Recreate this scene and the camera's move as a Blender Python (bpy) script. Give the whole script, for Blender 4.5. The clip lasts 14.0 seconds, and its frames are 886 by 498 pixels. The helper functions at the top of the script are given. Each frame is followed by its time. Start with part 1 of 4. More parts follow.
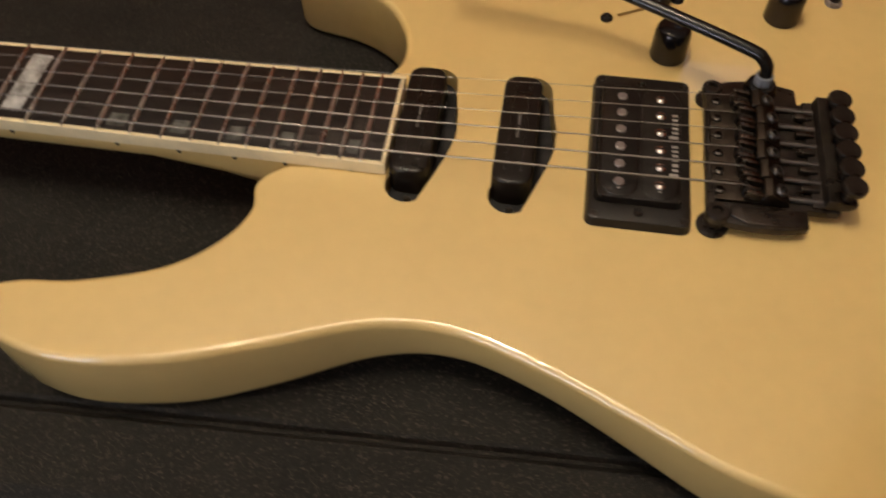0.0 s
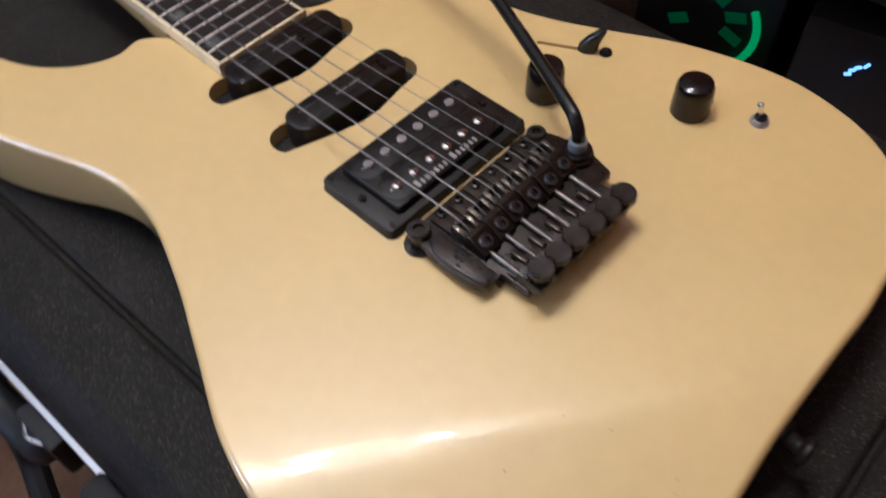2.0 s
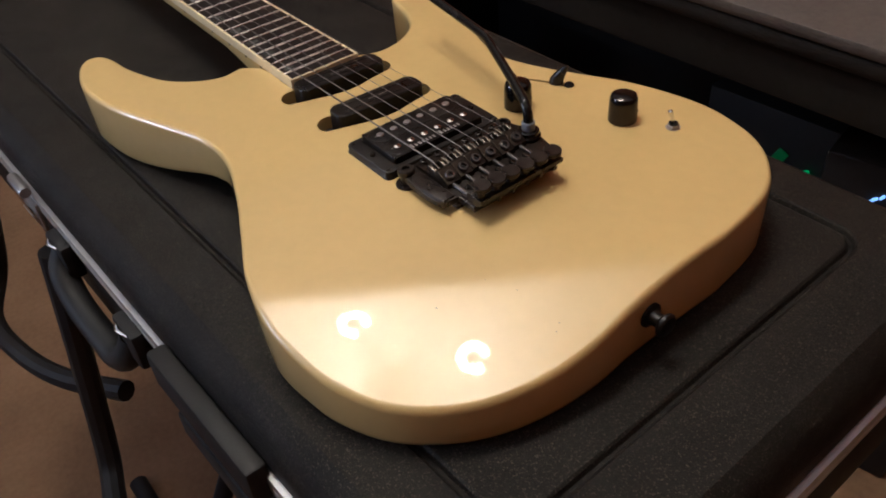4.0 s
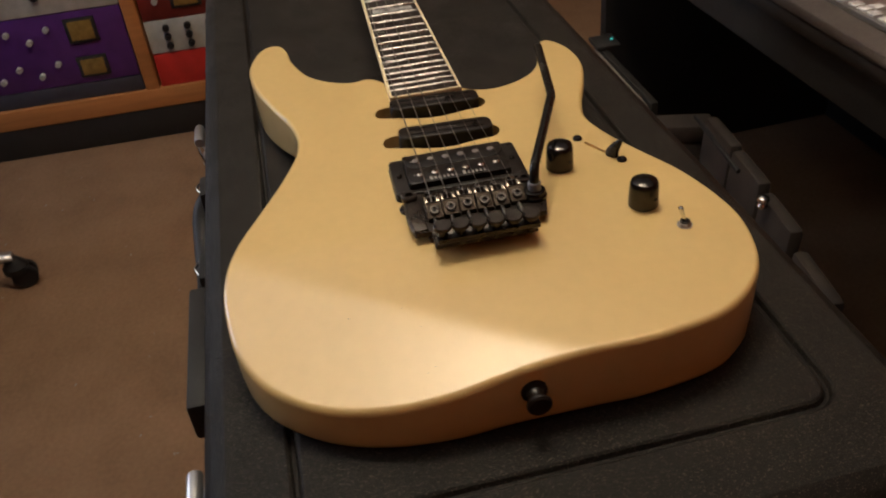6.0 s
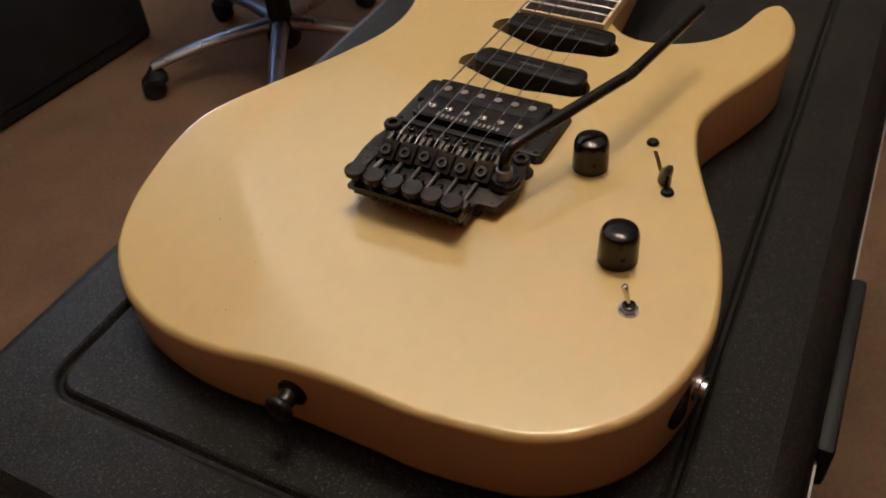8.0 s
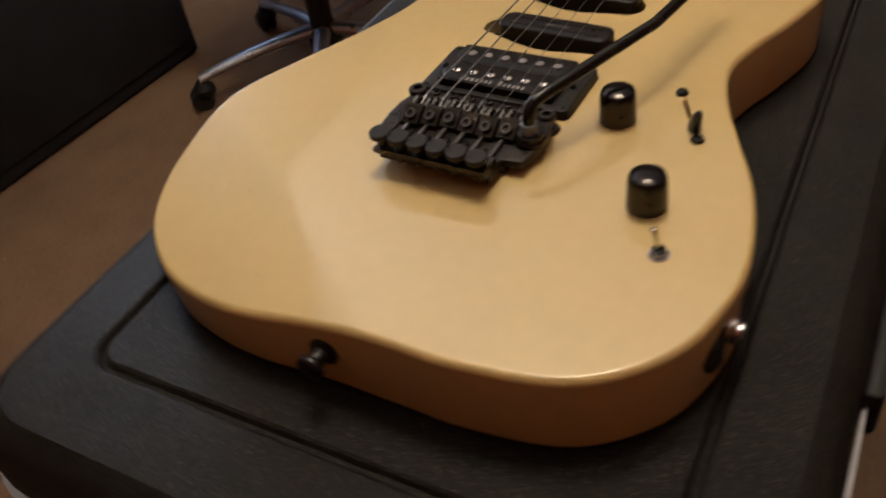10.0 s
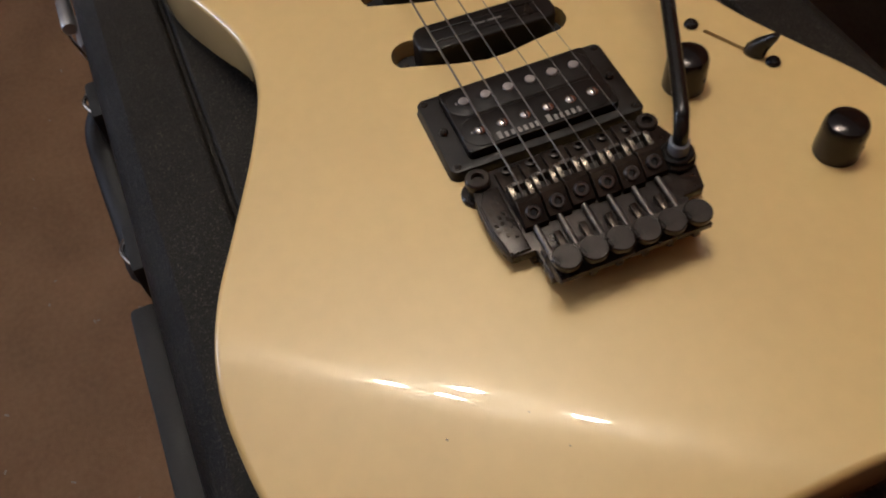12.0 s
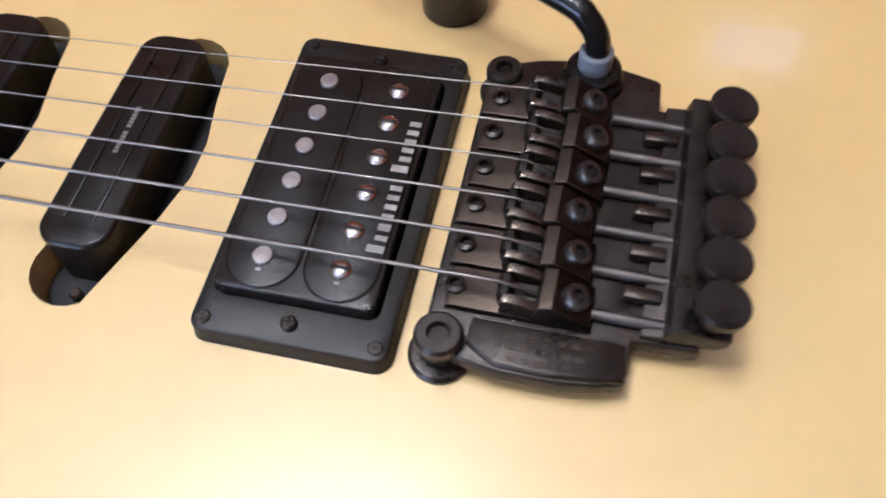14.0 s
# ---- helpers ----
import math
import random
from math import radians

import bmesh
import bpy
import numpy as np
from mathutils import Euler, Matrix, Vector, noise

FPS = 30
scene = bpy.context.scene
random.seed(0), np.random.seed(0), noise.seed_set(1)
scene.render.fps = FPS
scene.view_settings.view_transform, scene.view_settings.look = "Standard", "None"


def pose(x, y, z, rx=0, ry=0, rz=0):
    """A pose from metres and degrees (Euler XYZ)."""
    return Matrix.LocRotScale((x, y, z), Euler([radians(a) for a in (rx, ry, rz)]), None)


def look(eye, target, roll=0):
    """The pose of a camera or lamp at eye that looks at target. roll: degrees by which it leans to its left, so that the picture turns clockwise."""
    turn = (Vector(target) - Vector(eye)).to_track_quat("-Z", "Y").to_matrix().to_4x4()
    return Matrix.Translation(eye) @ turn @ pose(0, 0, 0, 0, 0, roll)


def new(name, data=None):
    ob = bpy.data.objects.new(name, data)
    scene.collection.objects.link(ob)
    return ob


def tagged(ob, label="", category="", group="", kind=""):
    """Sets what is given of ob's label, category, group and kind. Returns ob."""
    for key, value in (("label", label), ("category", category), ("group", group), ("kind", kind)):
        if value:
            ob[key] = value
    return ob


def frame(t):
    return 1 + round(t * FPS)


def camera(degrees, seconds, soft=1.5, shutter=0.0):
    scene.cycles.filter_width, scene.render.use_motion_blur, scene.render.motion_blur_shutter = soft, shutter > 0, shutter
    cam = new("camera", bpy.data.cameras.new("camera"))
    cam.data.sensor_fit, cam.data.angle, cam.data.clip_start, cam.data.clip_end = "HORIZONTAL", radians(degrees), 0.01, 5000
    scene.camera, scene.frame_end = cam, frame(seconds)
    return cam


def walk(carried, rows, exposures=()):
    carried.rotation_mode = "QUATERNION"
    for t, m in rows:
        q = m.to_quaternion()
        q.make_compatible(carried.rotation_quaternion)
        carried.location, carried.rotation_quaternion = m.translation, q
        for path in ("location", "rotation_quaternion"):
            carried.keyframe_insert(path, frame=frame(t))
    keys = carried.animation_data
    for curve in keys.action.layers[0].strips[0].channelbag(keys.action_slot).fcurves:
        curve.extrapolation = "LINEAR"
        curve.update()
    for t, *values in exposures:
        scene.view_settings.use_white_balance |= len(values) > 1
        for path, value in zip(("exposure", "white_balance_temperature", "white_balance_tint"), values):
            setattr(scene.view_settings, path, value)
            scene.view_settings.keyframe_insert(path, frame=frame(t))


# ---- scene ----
from mathutils import geometry

cam = camera(55.0, 14.0, soft=1.8, shutter=0.35)
PATH = [
    (0, (-0.0477, -0.2721, 1.2354), (-0.1415, 0.2772, 0.4050), -1.36),
    (0.2, (-0.0167, -0.2725, 1.2325), (-0.1373, 0.2644, 0.3975), -1.77),
    (0.5, (0.0245, -0.2754, 1.2307), (-0.1820, 0.2663, 0.4159), -5.68),
    (0.7, (0.0489, -0.2565, 1.2224), (-0.1733, 0.2813, 0.4091), -5.43),
    (1, (0.0861, -0.2066, 1.2081), (-0.1447, 0.3326, 0.3982), -2.18),
    (1.2, (0.1020, -0.1852, 1.2046), (-0.1554, 0.3477, 0.3984), -0.93),
    (1.5, (0.1259, -0.1768, 1.2118), (-0.2192, 0.3099, 0.4093), -4.78),
    (1.7, (0.1488, -0.1736, 1.2133), (-0.2426, 0.2762, 0.4105), -6.72),
    (2, (0.1991, -0.1800, 1.2183), (-0.2311, 0.2251, 0.4116), -3.75),
    (2.2, (0.2283, -0.1861, 1.2168), (-0.2186, 0.2086, 0.4140), -3.50),
    (2.5, (0.2571, -0.1984, 1.2048), (-0.2296, 0.2359, 0.4469), -1.16),
    (2.7, (0.2723, -0.2175, 1.2071), (-0.2329, 0.2271, 0.4675), -1.48),
    (3, (0.2922, -0.2474, 1.2167), (-0.2292, 0.2306, 0.5098), -0.68),
    (3.2, (0.3149, -0.2648, 1.2238), (-0.2375, 0.2195, 0.5454), -2.11),
    (5.3, (0.4761, -0.1829, 1.2229), (-0.2792, 0.0850, 0.6248), -2.71),
    (5.5, (0.4944, -0.1458, 1.2231), (-0.2879, 0.0561, 0.6338), -3.52),
    (5.7, (0.5026, -0.1179, 1.2291), (-0.2896, 0.0383, 0.6392), -4.31),
    (6, (0.4946, -0.0770, 1.2332), (-0.3024, 0.0231, 0.6376), -6.07),
    (6.2, (0.4727, -0.0398, 1.2213), (-0.3037, 0.0160, 0.5936), -7.77),
    (6.5, (0.4165, 0.0179, 1.1943), (-0.3033, 0.0290, 0.5002), -6.46),
    (6.7, (0.3868, 0.0500, 1.1854), (-0.3105, 0.0353, 0.4688), -5.35),
    (7, (0.3669, 0.0931, 1.1934), (-0.3242, -0.0317, 0.4815), -7.36),
    (7.2, (0.3596, 0.1195, 1.1935), (-0.3173, -0.0935, 0.4889), -8.07),
    (7.5, (0.3545, 0.1494, 1.1973), (-0.3054, -0.1406, 0.5042), -4.99),
    (7.7, (0.3541, 0.1643, 1.2012), (-0.2852, -0.1741, 0.5107), -4.60),
    (9.8, (0.3484, 0.2402, 1.1811), (-0.2403, -0.2260, 0.5208), -5.56),
    (10, (0.3607, 0.2002, 1.1810), (-0.2370, -0.2404, 0.5111), -10.50),
    (10.2, (0.3663, 0.1550, 1.1825), (-0.2450, -0.2535, 0.5047), -16.05),
    (10.5, (0.3515, 0.0772, 1.1868), (-0.2762, -0.1841, 0.4535), -18.27),
    (10.7, (0.3244, 0.0165, 1.1961), (-0.3120, -0.0651, 0.4290), -14.09),
    (10.8, (0.3095, -0.0142, 1.2025), (-0.3177, -0.0105, 0.4237), -13.14),
    (11, (0.2919, -0.0625, 1.2091), (-0.3145, 0.0543, 0.4225), -10.46),
    (11.2, (0.2865, -0.0853, 1.2161), (-0.3019, 0.0659, 0.4218), -8.52),
    (11.5, (0.2742, -0.0988, 1.2167), (-0.3131, 0.0503, 0.4211), -8.68),
    (11.7, (0.2685, -0.1042, 1.2139), (-0.3139, 0.0289, 0.4120), -9.29),
    (12, (0.2385, -0.1105, 1.2030), (-0.3109, 0.0370, 0.3806), -7.52),
    (12.2, (0.2090, -0.1215, 1.1875), (-0.3076, 0.0523, 0.3491), -7.61),
    (12.5, (0.1504, -0.1486, 1.1469), (-0.2734, 0.1413, 0.2887), -3.91),
    (12.7, (0.1166, -0.1537, 1.1290), (-0.2186, 0.2144, 0.2618), 1.25),
    (12.9, (0.0943, -0.1403, 1.1270), (-0.1970, 0.2509, 0.2540), -1.40),
    (13, (0.0907, -0.1237, 1.1285), (-0.2042, 0.2764, 0.2607), -5.09),
    (13.1, (0.0890, -0.1138, 1.1290), (-0.1942, 0.3242, 0.2758), -5.00),
    (13.2, (0.0966, -0.1020, 1.1279), (-0.2006, 0.3471, 0.2853), -8.28),
    (13.5, (0.1084, -0.1022, 1.1186), (-0.1656, 0.3641, 0.2775), -8.49),
    (13.7, (0.0949, -0.1092, 1.1156), (-0.1526, 0.3437, 0.2591), -8.93),
    (14, (0.0572, -0.1105, 1.0977), (-0.0856, 0.3842, 0.2405), -4.02),
]
LIGHT = [  # seconds, stops, kelvin: the phone's own exposure and white balance
    (0, -0.10, 6790), (0.5, -0.25, 6870), (1, 0.15, 5540), (1.5, 0.47, 5090), (2, 0.26, 5110), (2.5, -0.11, 5750), (3, 0.13, 5540), (5.5, -0.01, 6330),
    (6, -0.01, 6520), (6.5, -0.01, 6630), (7, -0.12, 6400), (7.5, -0.12, 6290), (10, -0.13, 6400), (10.5, -0.16, 6460), (11, -0.11, 6040), (11.5, -0.07, 5880),
    (12, -0.27, 5880), (12.5, -0.41, 5750), (13, -0.60, 6020), (13.5, 0.63, 4920), (14, 0.71, 4860),
]
walk(cam, [(t, look(eye, target, roll)) for t, eye, target, roll in PATH], [(t, s, k, 10 + (6500 - k) / 500) for t, s, k in LIGHT])

# ---- world and light ----
TOP = 0.925                      # height of the guitar's top above the floor
THICK = 0.046                    # thickness of its body
CASE = TOP - THICK               # top of the case lid
world = bpy.data.worlds.new("world")
scene.world = world
world.use_nodes = True
world.node_tree.nodes["Background"].inputs[0].default_value = (0.03, 0.035, 0.05, 1)
world.node_tree.nodes["Background"].inputs[1].default_value = 0.3
scene.view_settings.exposure = 0.0
ROOM = dict(x0=-2.95, x1=1.9, y0=-2.40, y1=1.75, h=3.05)


def lamp(name, kind, loc, energy, color, size=0.1, target=None, size_y=None):
    data = bpy.data.lights.new(name, kind)
    data.energy, data.color = energy, color
    if kind == "AREA":
        data.shape, data.size, data.size_y = "RECTANGLE", size, size_y or size
    else:
        data.shadow_soft_size = size
    ob = new(name, data)
    ob.matrix_world = look(loc, target) if target else Matrix.Translation(loc)
    return ob


SPOTS = [(-0.575, 0.051), (-0.262, 0.251), (-0.471, -0.272), (-0.350, -0.150)]
LAMP_Z = 2.92
# Added fill aimed up, so the lacquer mirrors a bright ceiling.
lamp("ceiling_fill", "AREA", (-1.35, -2.36, 1.45), 75, (0.94, 0.95, 1.0), 0.9, (-1.20, -1.50, 3.05), 1.0)


# ---- materials ----
def mat(name, base, rough=0.5, metal=0.0, spread=0.0, scale=60.0, bump=0.0, bump_scale=400.0, coat=0.0,
        coat_rough=0.05, rough_spread=0.0, fine=0.0, spec=0.5, emit=None, emit_power=0.0, stretch=(1, 1, 1), ior=1.5):
    """A surface with colour variation at two scales, uneven gloss and fine relief."""
    m = bpy.data.materials.new(name)
    m.use_nodes = True
    nt = m.node_tree
    bsdf = nt.nodes["Principled BSDF"]
    bsdf.inputs["Base Color"].default_value = (*base, 1)
    bsdf.inputs["Roughness"].default_value = rough
    bsdf.inputs["Metallic"].default_value = metal
    bsdf.inputs["Coat Weight"].default_value = coat
    bsdf.inputs["Coat Roughness"].default_value = coat_rough
    bsdf.inputs["Specular IOR Level"].default_value = spec
    bsdf.inputs["IOR"].default_value = ior
    if emit:
        bsdf.inputs["Emission Color"].default_value = (*emit, 1)
        bsdf.inputs["Emission Strength"].default_value = emit_power
    tc = nt.nodes.new("ShaderNodeTexCoord")
    mp = nt.nodes.new("ShaderNodeMapping")
    mp.inputs["Scale"].default_value = stretch
    nt.links.new(tc.outputs["Object"], mp.inputs["Vector"])

    def tex(sc, detail):
        n = nt.nodes.new("ShaderNodeTexNoise")
        n.inputs["Scale"].default_value = sc
        n.inputs["Detail"].default_value = detail
        nt.links.new(mp.outputs["Vector"], n.inputs["Vector"])
        return n

    if spread or fine:
        big, small = tex(scale, 4), tex(scale * 14, 3)
        mixer = nt.nodes.new("ShaderNodeMath")
        mixer.operation = "MULTIPLY_ADD"
        nt.links.new(small.outputs["Fac"], mixer.inputs[0])
        mixer.inputs[1].default_value = fine / max(spread, 1e-3)
        nt.links.new(big.outputs["Fac"], mixer.inputs[2])
        ramp = nt.nodes.new("ShaderNodeMapRange")
        lo = 0.3 + 0.3 * fine / max(spread, 1e-3)
        hi = 0.7 + 0.7 * fine / max(spread, 1e-3)
        ramp.inputs["From Min"].default_value, ramp.inputs["From Max"].default_value = lo, hi
        nt.links.new(mixer.outputs[0], ramp.inputs["Value"])
        mix = nt.nodes.new("ShaderNodeMix")
        mix.data_type = "RGBA"
        s_ = spread + fine
        mix.inputs["A"].default_value = (*[max(0, c * (1 - s_)) for c in base], 1)
        mix.inputs["B"].default_value = (*[min(1, c * (1 + s_)) for c in base], 1)
        nt.links.new(ramp.outputs["Result"], mix.inputs["Factor"])
        nt.links.new(mix.outputs["Result"], bsdf.inputs["Base Color"])
    if rough_spread:
        n = tex(scale * 0.7 + 5, 5)
        r = nt.nodes.new("ShaderNodeMapRange")
        r.inputs["From Min"].default_value, r.inputs["From Max"].default_value = 0.3, 0.7
        r.inputs["To Min"].default_value = max(0.02, rough - rough_spread)
        r.inputs["To Max"].default_value = min(1.0, rough + rough_spread)
        nt.links.new(n.outputs["Fac"], r.inputs["Value"])
        nt.links.new(r.outputs["Result"], bsdf.inputs["Roughness"])
    if bump:
        n = tex(bump_scale, 3)
        b = nt.nodes.new("ShaderNodeBump")
        b.inputs["Strength"].default_value = 1.0
        b.inputs["Distance"].default_value = bump
        nt.links.new(n.outputs["Fac"], b.inputs["Height"])
        nt.links.new(b.outputs["Normal"], bsdf.inputs["Normal"])
    return m



def glint_flecked(m, scale, span, pale):
    """Fine pale specks painted over a surface, standing in for glints off its grain."""
    nt = m.node_tree
    bsdf = nt.nodes["Principled BSDF"]
    tc = nt.nodes.new("ShaderNodeTexCoord")
    n = nt.nodes.new("ShaderNodeTexNoise")
    n.inputs["Scale"].default_value, n.inputs["Detail"].default_value = scale, 1
    nt.links.new(tc.outputs["Object"], n.inputs["Vector"])
    r = nt.nodes.new("ShaderNodeMapRange")
    r.inputs["From Min"].default_value, r.inputs["From Max"].default_value = span
    nt.links.new(n.outputs["Fac"], r.inputs["Value"])
    mix = nt.nodes.new("ShaderNodeMix")
    mix.data_type = "RGBA"
    nt.links.new(bsdf.inputs["Base Color"].links[0].from_socket, mix.inputs["A"])
    mix.inputs["B"].default_value = (*pale, 1)
    nt.links.new(r.outputs["Result"], mix.inputs["Factor"])
    nt.links.new(mix.outputs["Result"], bsdf.inputs["Base Color"])


M = {}
M["paint"] = mat("aged_cream_pearl", (0.79, 0.577, 0.245), 0.40, 0.0, 0.03, 9, 0.0, coat=1.0, coat_rough=0.02, fine=0.02, spec=0.56, ior=1.85)
M["paint"].node_tree.nodes["Principled BSDF"].inputs["Coat IOR"].default_value = 1.62
M["paint"].node_tree.nodes["Principled BSDF"].inputs["Coat Tint"].default_value = (0.98, 0.945, 0.85, 1)   # yellowed lacquer
M["neck"] = M["paint"]
M["chip"] = mat("bare_wood_chip", (0.34, 0.24, 0.14), 0.7, 0, 0.3, 400)
M["binding"] = mat("ivory_binding", (0.80, 0.66, 0.40), 0.35, 0, 0.08, 80, 0.0, fine=0.05)
M["ebony"] = mat("ebony", (0.017, 0.011, 0.008), 0.40, 0, 0.3, 40, 0.00008, 500, stretch=(0.15, 1, 1), fine=0.2, spec=0.3)
M["nickel"] = mat("fret_nickel", (0.72, 0.68, 0.62), 0.28, 1.0, 0.05, 100, rough_spread=0.1)
M["steel"] = mat("string_steel", (0.22, 0.20, 0.18), 0.40, 1.0, 0.1, 300)
M["pearl"] = mat("pearl_inlay", (0.62, 0.62, 0.56), 0.2, 0.3, 0.5, 160, coat=0.6, fine=0.2)
M["pearl2"] = mat("grey_pearl_inlay", (0.13, 0.13, 0.115), 0.25, 0.2, 0.5, 160, coat=0.5, fine=0.2)
M["plastic"] = mat("black_pickup_plastic", (0.0105, 0.0075, 0.0055), 0.34, 0, 0.2, 120, 0.00003, 900, rough_spread=0.08, fine=0.1, spec=0.28)
M["ringp"] = mat("black_ring_plastic", (0.012, 0.009, 0.007), 0.40, 0, 0.2, 90, 0.00005, 1200, rough_spread=0.1, fine=0.1, spec=0.28)
M["bridge"] = mat("black_worn_plating", (0.026, 0.019, 0.0145), 0.36, 0.5, 0.4, 140, 0.00005, 700, rough_spread=0.14, fine=0.3)
M["bridge2"] = mat("black_oxide_steel", (0.050, 0.038, 0.029), 0.30, 0.8, 0.2, 200, 0.00005, 900, rough_spread=0.12, fine=0.15)
M["saddle"] = mat("worn_black_steel", (0.046, 0.035, 0.027), 0.42, 1.0, 0.25, 220, 0.00005, 900, rough_spread=0.10, fine=0.15)
M["insert"] = mat("bare_steel_insert", (0.18, 0.15, 0.12), 0.30, 1.0, 0.3, 260, 0.00005, 900, rough_spread=0.12, fine=0.2)
M["gloss"] = mat("gloss_black_arm", (0.016, 0.014, 0.012), 0.24, 0.4, 0.2, 60, rough_spread=0.06)
M["knob"] = mat("black_chrome_knob", (0.040, 0.035, 0.033), 0.15, 0.85, 0.2, 60, rough_spread=0.05)
M["hole"] = mat("dark_hole", (0.006, 0.005, 0.005), 0.7)
M["slug"] = mat("grey_pole_slug", (0.42, 0.38, 0.36), 0.42, 0.9, 0.15, 300, rough_spread=0.1)
M["bolt"] = mat("dull_steel_bolt", (0.13, 0.115, 0.105), 0.42, 0.9, 0.2, 200, rough_spread=0.1)
M["screw"] = mat("nickel_pole_screw", (0.70, 0.62, 0.55), 0.22, 1.0, 0.1, 300)
M["chrome"] = mat("chrome", (0.78, 0.76, 0.73), 0.22, 1.0, 0.05, 80, rough_spread=0.06)
M["mark"] = mat("pale_print", (0.30, 0.275, 0.25), 0.5, 0, 0.2, 300)
M["faint"] = mat("faint_print", (0.16, 0.145, 0.13), 0.5, 0, 0.2, 300)
M["sleeve"] = mat("grey_nylon_collar", (0.20, 0.21, 0.23), 0.4, 0, 0.1, 200)
M["case"] = mat("black_textured_case", (0.0095, 0.0079, 0.0062), 0.46, 0, 0.2, 25, 0.0005, 1900, rough_spread=0.08, fine=0.25, spec=0.17)
# Glints on the pressed grain are put into the colour as pale specks.
glint_flecked(M["case"], 1100, (0.61, 0.70), (0.075, 0.062, 0.046))
M["aluminium"] = mat("aluminium_rail", (0.70, 0.69, 0.68), 0.40, 1.0, 0.08, 40, 0.00005, 200, stretch=(0.1, 1, 1), rough_spread=0.1)
M["rubber"] = mat("matt_black_plastic", (0.013, 0.012, 0.0115), 0.6, 0, 0.2, 40, 0.0001, 600, fine=0.1, spec=0.3)
M["carpet"] = mat("brown_carpet", (0.275, 0.163, 0.092), 0.95, 0, 0.12, 7.0, 0.003, 520, fine=0.08, spec=0.1)
M["wall"] = mat("muted_beige_wall", (0.17, 0.125, 0.085), 0.85, 0, 0.04, 2, 0.0006, 120, fine=0.02)
# Brown chosen for a dim, reddish bounce onto the guitar's sides.
M["bounce_wall"] = mat("bounce_brown_wall", (0.24, 0.066, 0.020), 0.8, 0, 0.06, 2, 0.0006, 120, fine=0.03)
M["ceil"] = mat("white_ceiling", (0.86, 0.85, 0.82), 0.9, 0, 0.03, 2, 0.0006, 120, fine=0.02)
M["desk"] = mat("dark_grey_laminate", (0.030, 0.027, 0.0235), 0.8, 0, 0.15, 6, 0.0006, 300, rough_spread=0.1, fine=0.08, spec=0.12)
M["desktop"] = mat("brown_grey_desk_surface", (0.10, 0.083, 0.072), 0.5, 0, 0.15, 9, 0.0006, 480, rough_spread=0.1, fine=0.14)
M["pad"] = mat("dark_grained_padding", (0.022, 0.0192, 0.0165), 0.6, 0, 0.2, 12, 0.0008, 420, rough_spread=0.1, fine=0.15, spec=0.4)
M["black"] = mat("black_panel", (0.014, 0.0122, 0.011), 0.65, 0, 0.2, 8, 0.0001, 300, fine=0.1)
M["wood"] = mat("orange_pine", (0.46, 0.19, 0.06), 0.5, 0, 0.2, 6, 0.0003, 60, stretch=(1, 0.08, 1), fine=0.1)
M["purple"] = mat("purple_panel", (0.075, 0.018, 0.14), 0.42, 0, 0.15, 20, fine=0.05)
M["slate"] = mat("slate_panel", (0.040, 0.042, 0.060), 0.45, 0, 0.15, 20, fine=0.05)
M["red"] = mat("red_panel", (0.50, 0.028, 0.022), 0.4, 0, 0.15, 20, fine=0.05)
M["maroon"] = mat("maroon_panel", (0.16, 0.018, 0.014), 0.42, 0, 0.15, 20, fine=0.05)
M["greyp"] = mat("pale_grey_panel", (0.42, 0.42, 0.38), 0.45, 0, 0.12, 30, fine=0.05)
M["amber"] = mat("amber_meter_glass", (0.24, 0.15, 0.04), 0.25, 0, 0.2, 60)
M["key"] = mat("white_keycap", (0.75, 0.74, 0.72), 0.45, 0, 0.04, 60)
M["silver"] = mat("silver_metal", (0.50, 0.49, 0.48), 0.35, 0.9, 0.08, 30, rough_spread=0.1)
M["cloth"] = mat("black_cloth", (0.010, 0.011, 0.014), 0.9, 0, 0.3, 10, 0.001, 200, fine=0.2)
M["card"] = mat("brown_board", (0.030, 0.0205, 0.014), 0.8, 0, 0.4, 12, 0.0004, 100, fine=0.1)
M["paper"] = mat("pale_sleeve", (0.30, 0.255, 0.215), 0.7, 0, 0.15, 15, fine=0.1)
M["orange"] = mat("faded_red_sleeve", (0.27, 0.10, 0.065), 0.7, 0, 0.15, 15, fine=0.1)
M["green_led"] = mat("green_led", (0.02, 0.2, 0.05), 0.4, emit=(0.0, 1.0, 0.25), emit_power=0.20)
M["green_dim"] = mat("dim_green_blade", (0.01, 0.10, 0.03), 0.4, emit=(0.0, 1.0, 0.25), emit_power=0.022)
M["teal_led"] = mat("teal_led", (0.02, 0.2, 0.2), 0.4, emit=(0.1, 0.9, 0.8), emit_power=0.4)
M["blue_led"] = mat("blue_led", (0.05, 0.1, 0.3), 0.4, emit=(0.25, 0.5, 1.0), emit_power=1.4)
M["blue_glow"] = mat("blue_glow_pane", (0.02, 0.03, 0.05), 0.1, emit=(0.30, 0.52, 1.0), emit_power=2.0)
M["evening"] = mat("pale_evening_pane", (0.02, 0.03, 0.05), 0.1, emit=(0.58, 0.74, 1.0), emit_power=1.0)
M["bulb"] = mat("lit_bulb", (1, 0.9, 0.7), 0.4, emit=(1.0, 0.86, 0.68), emit_power=380.0)


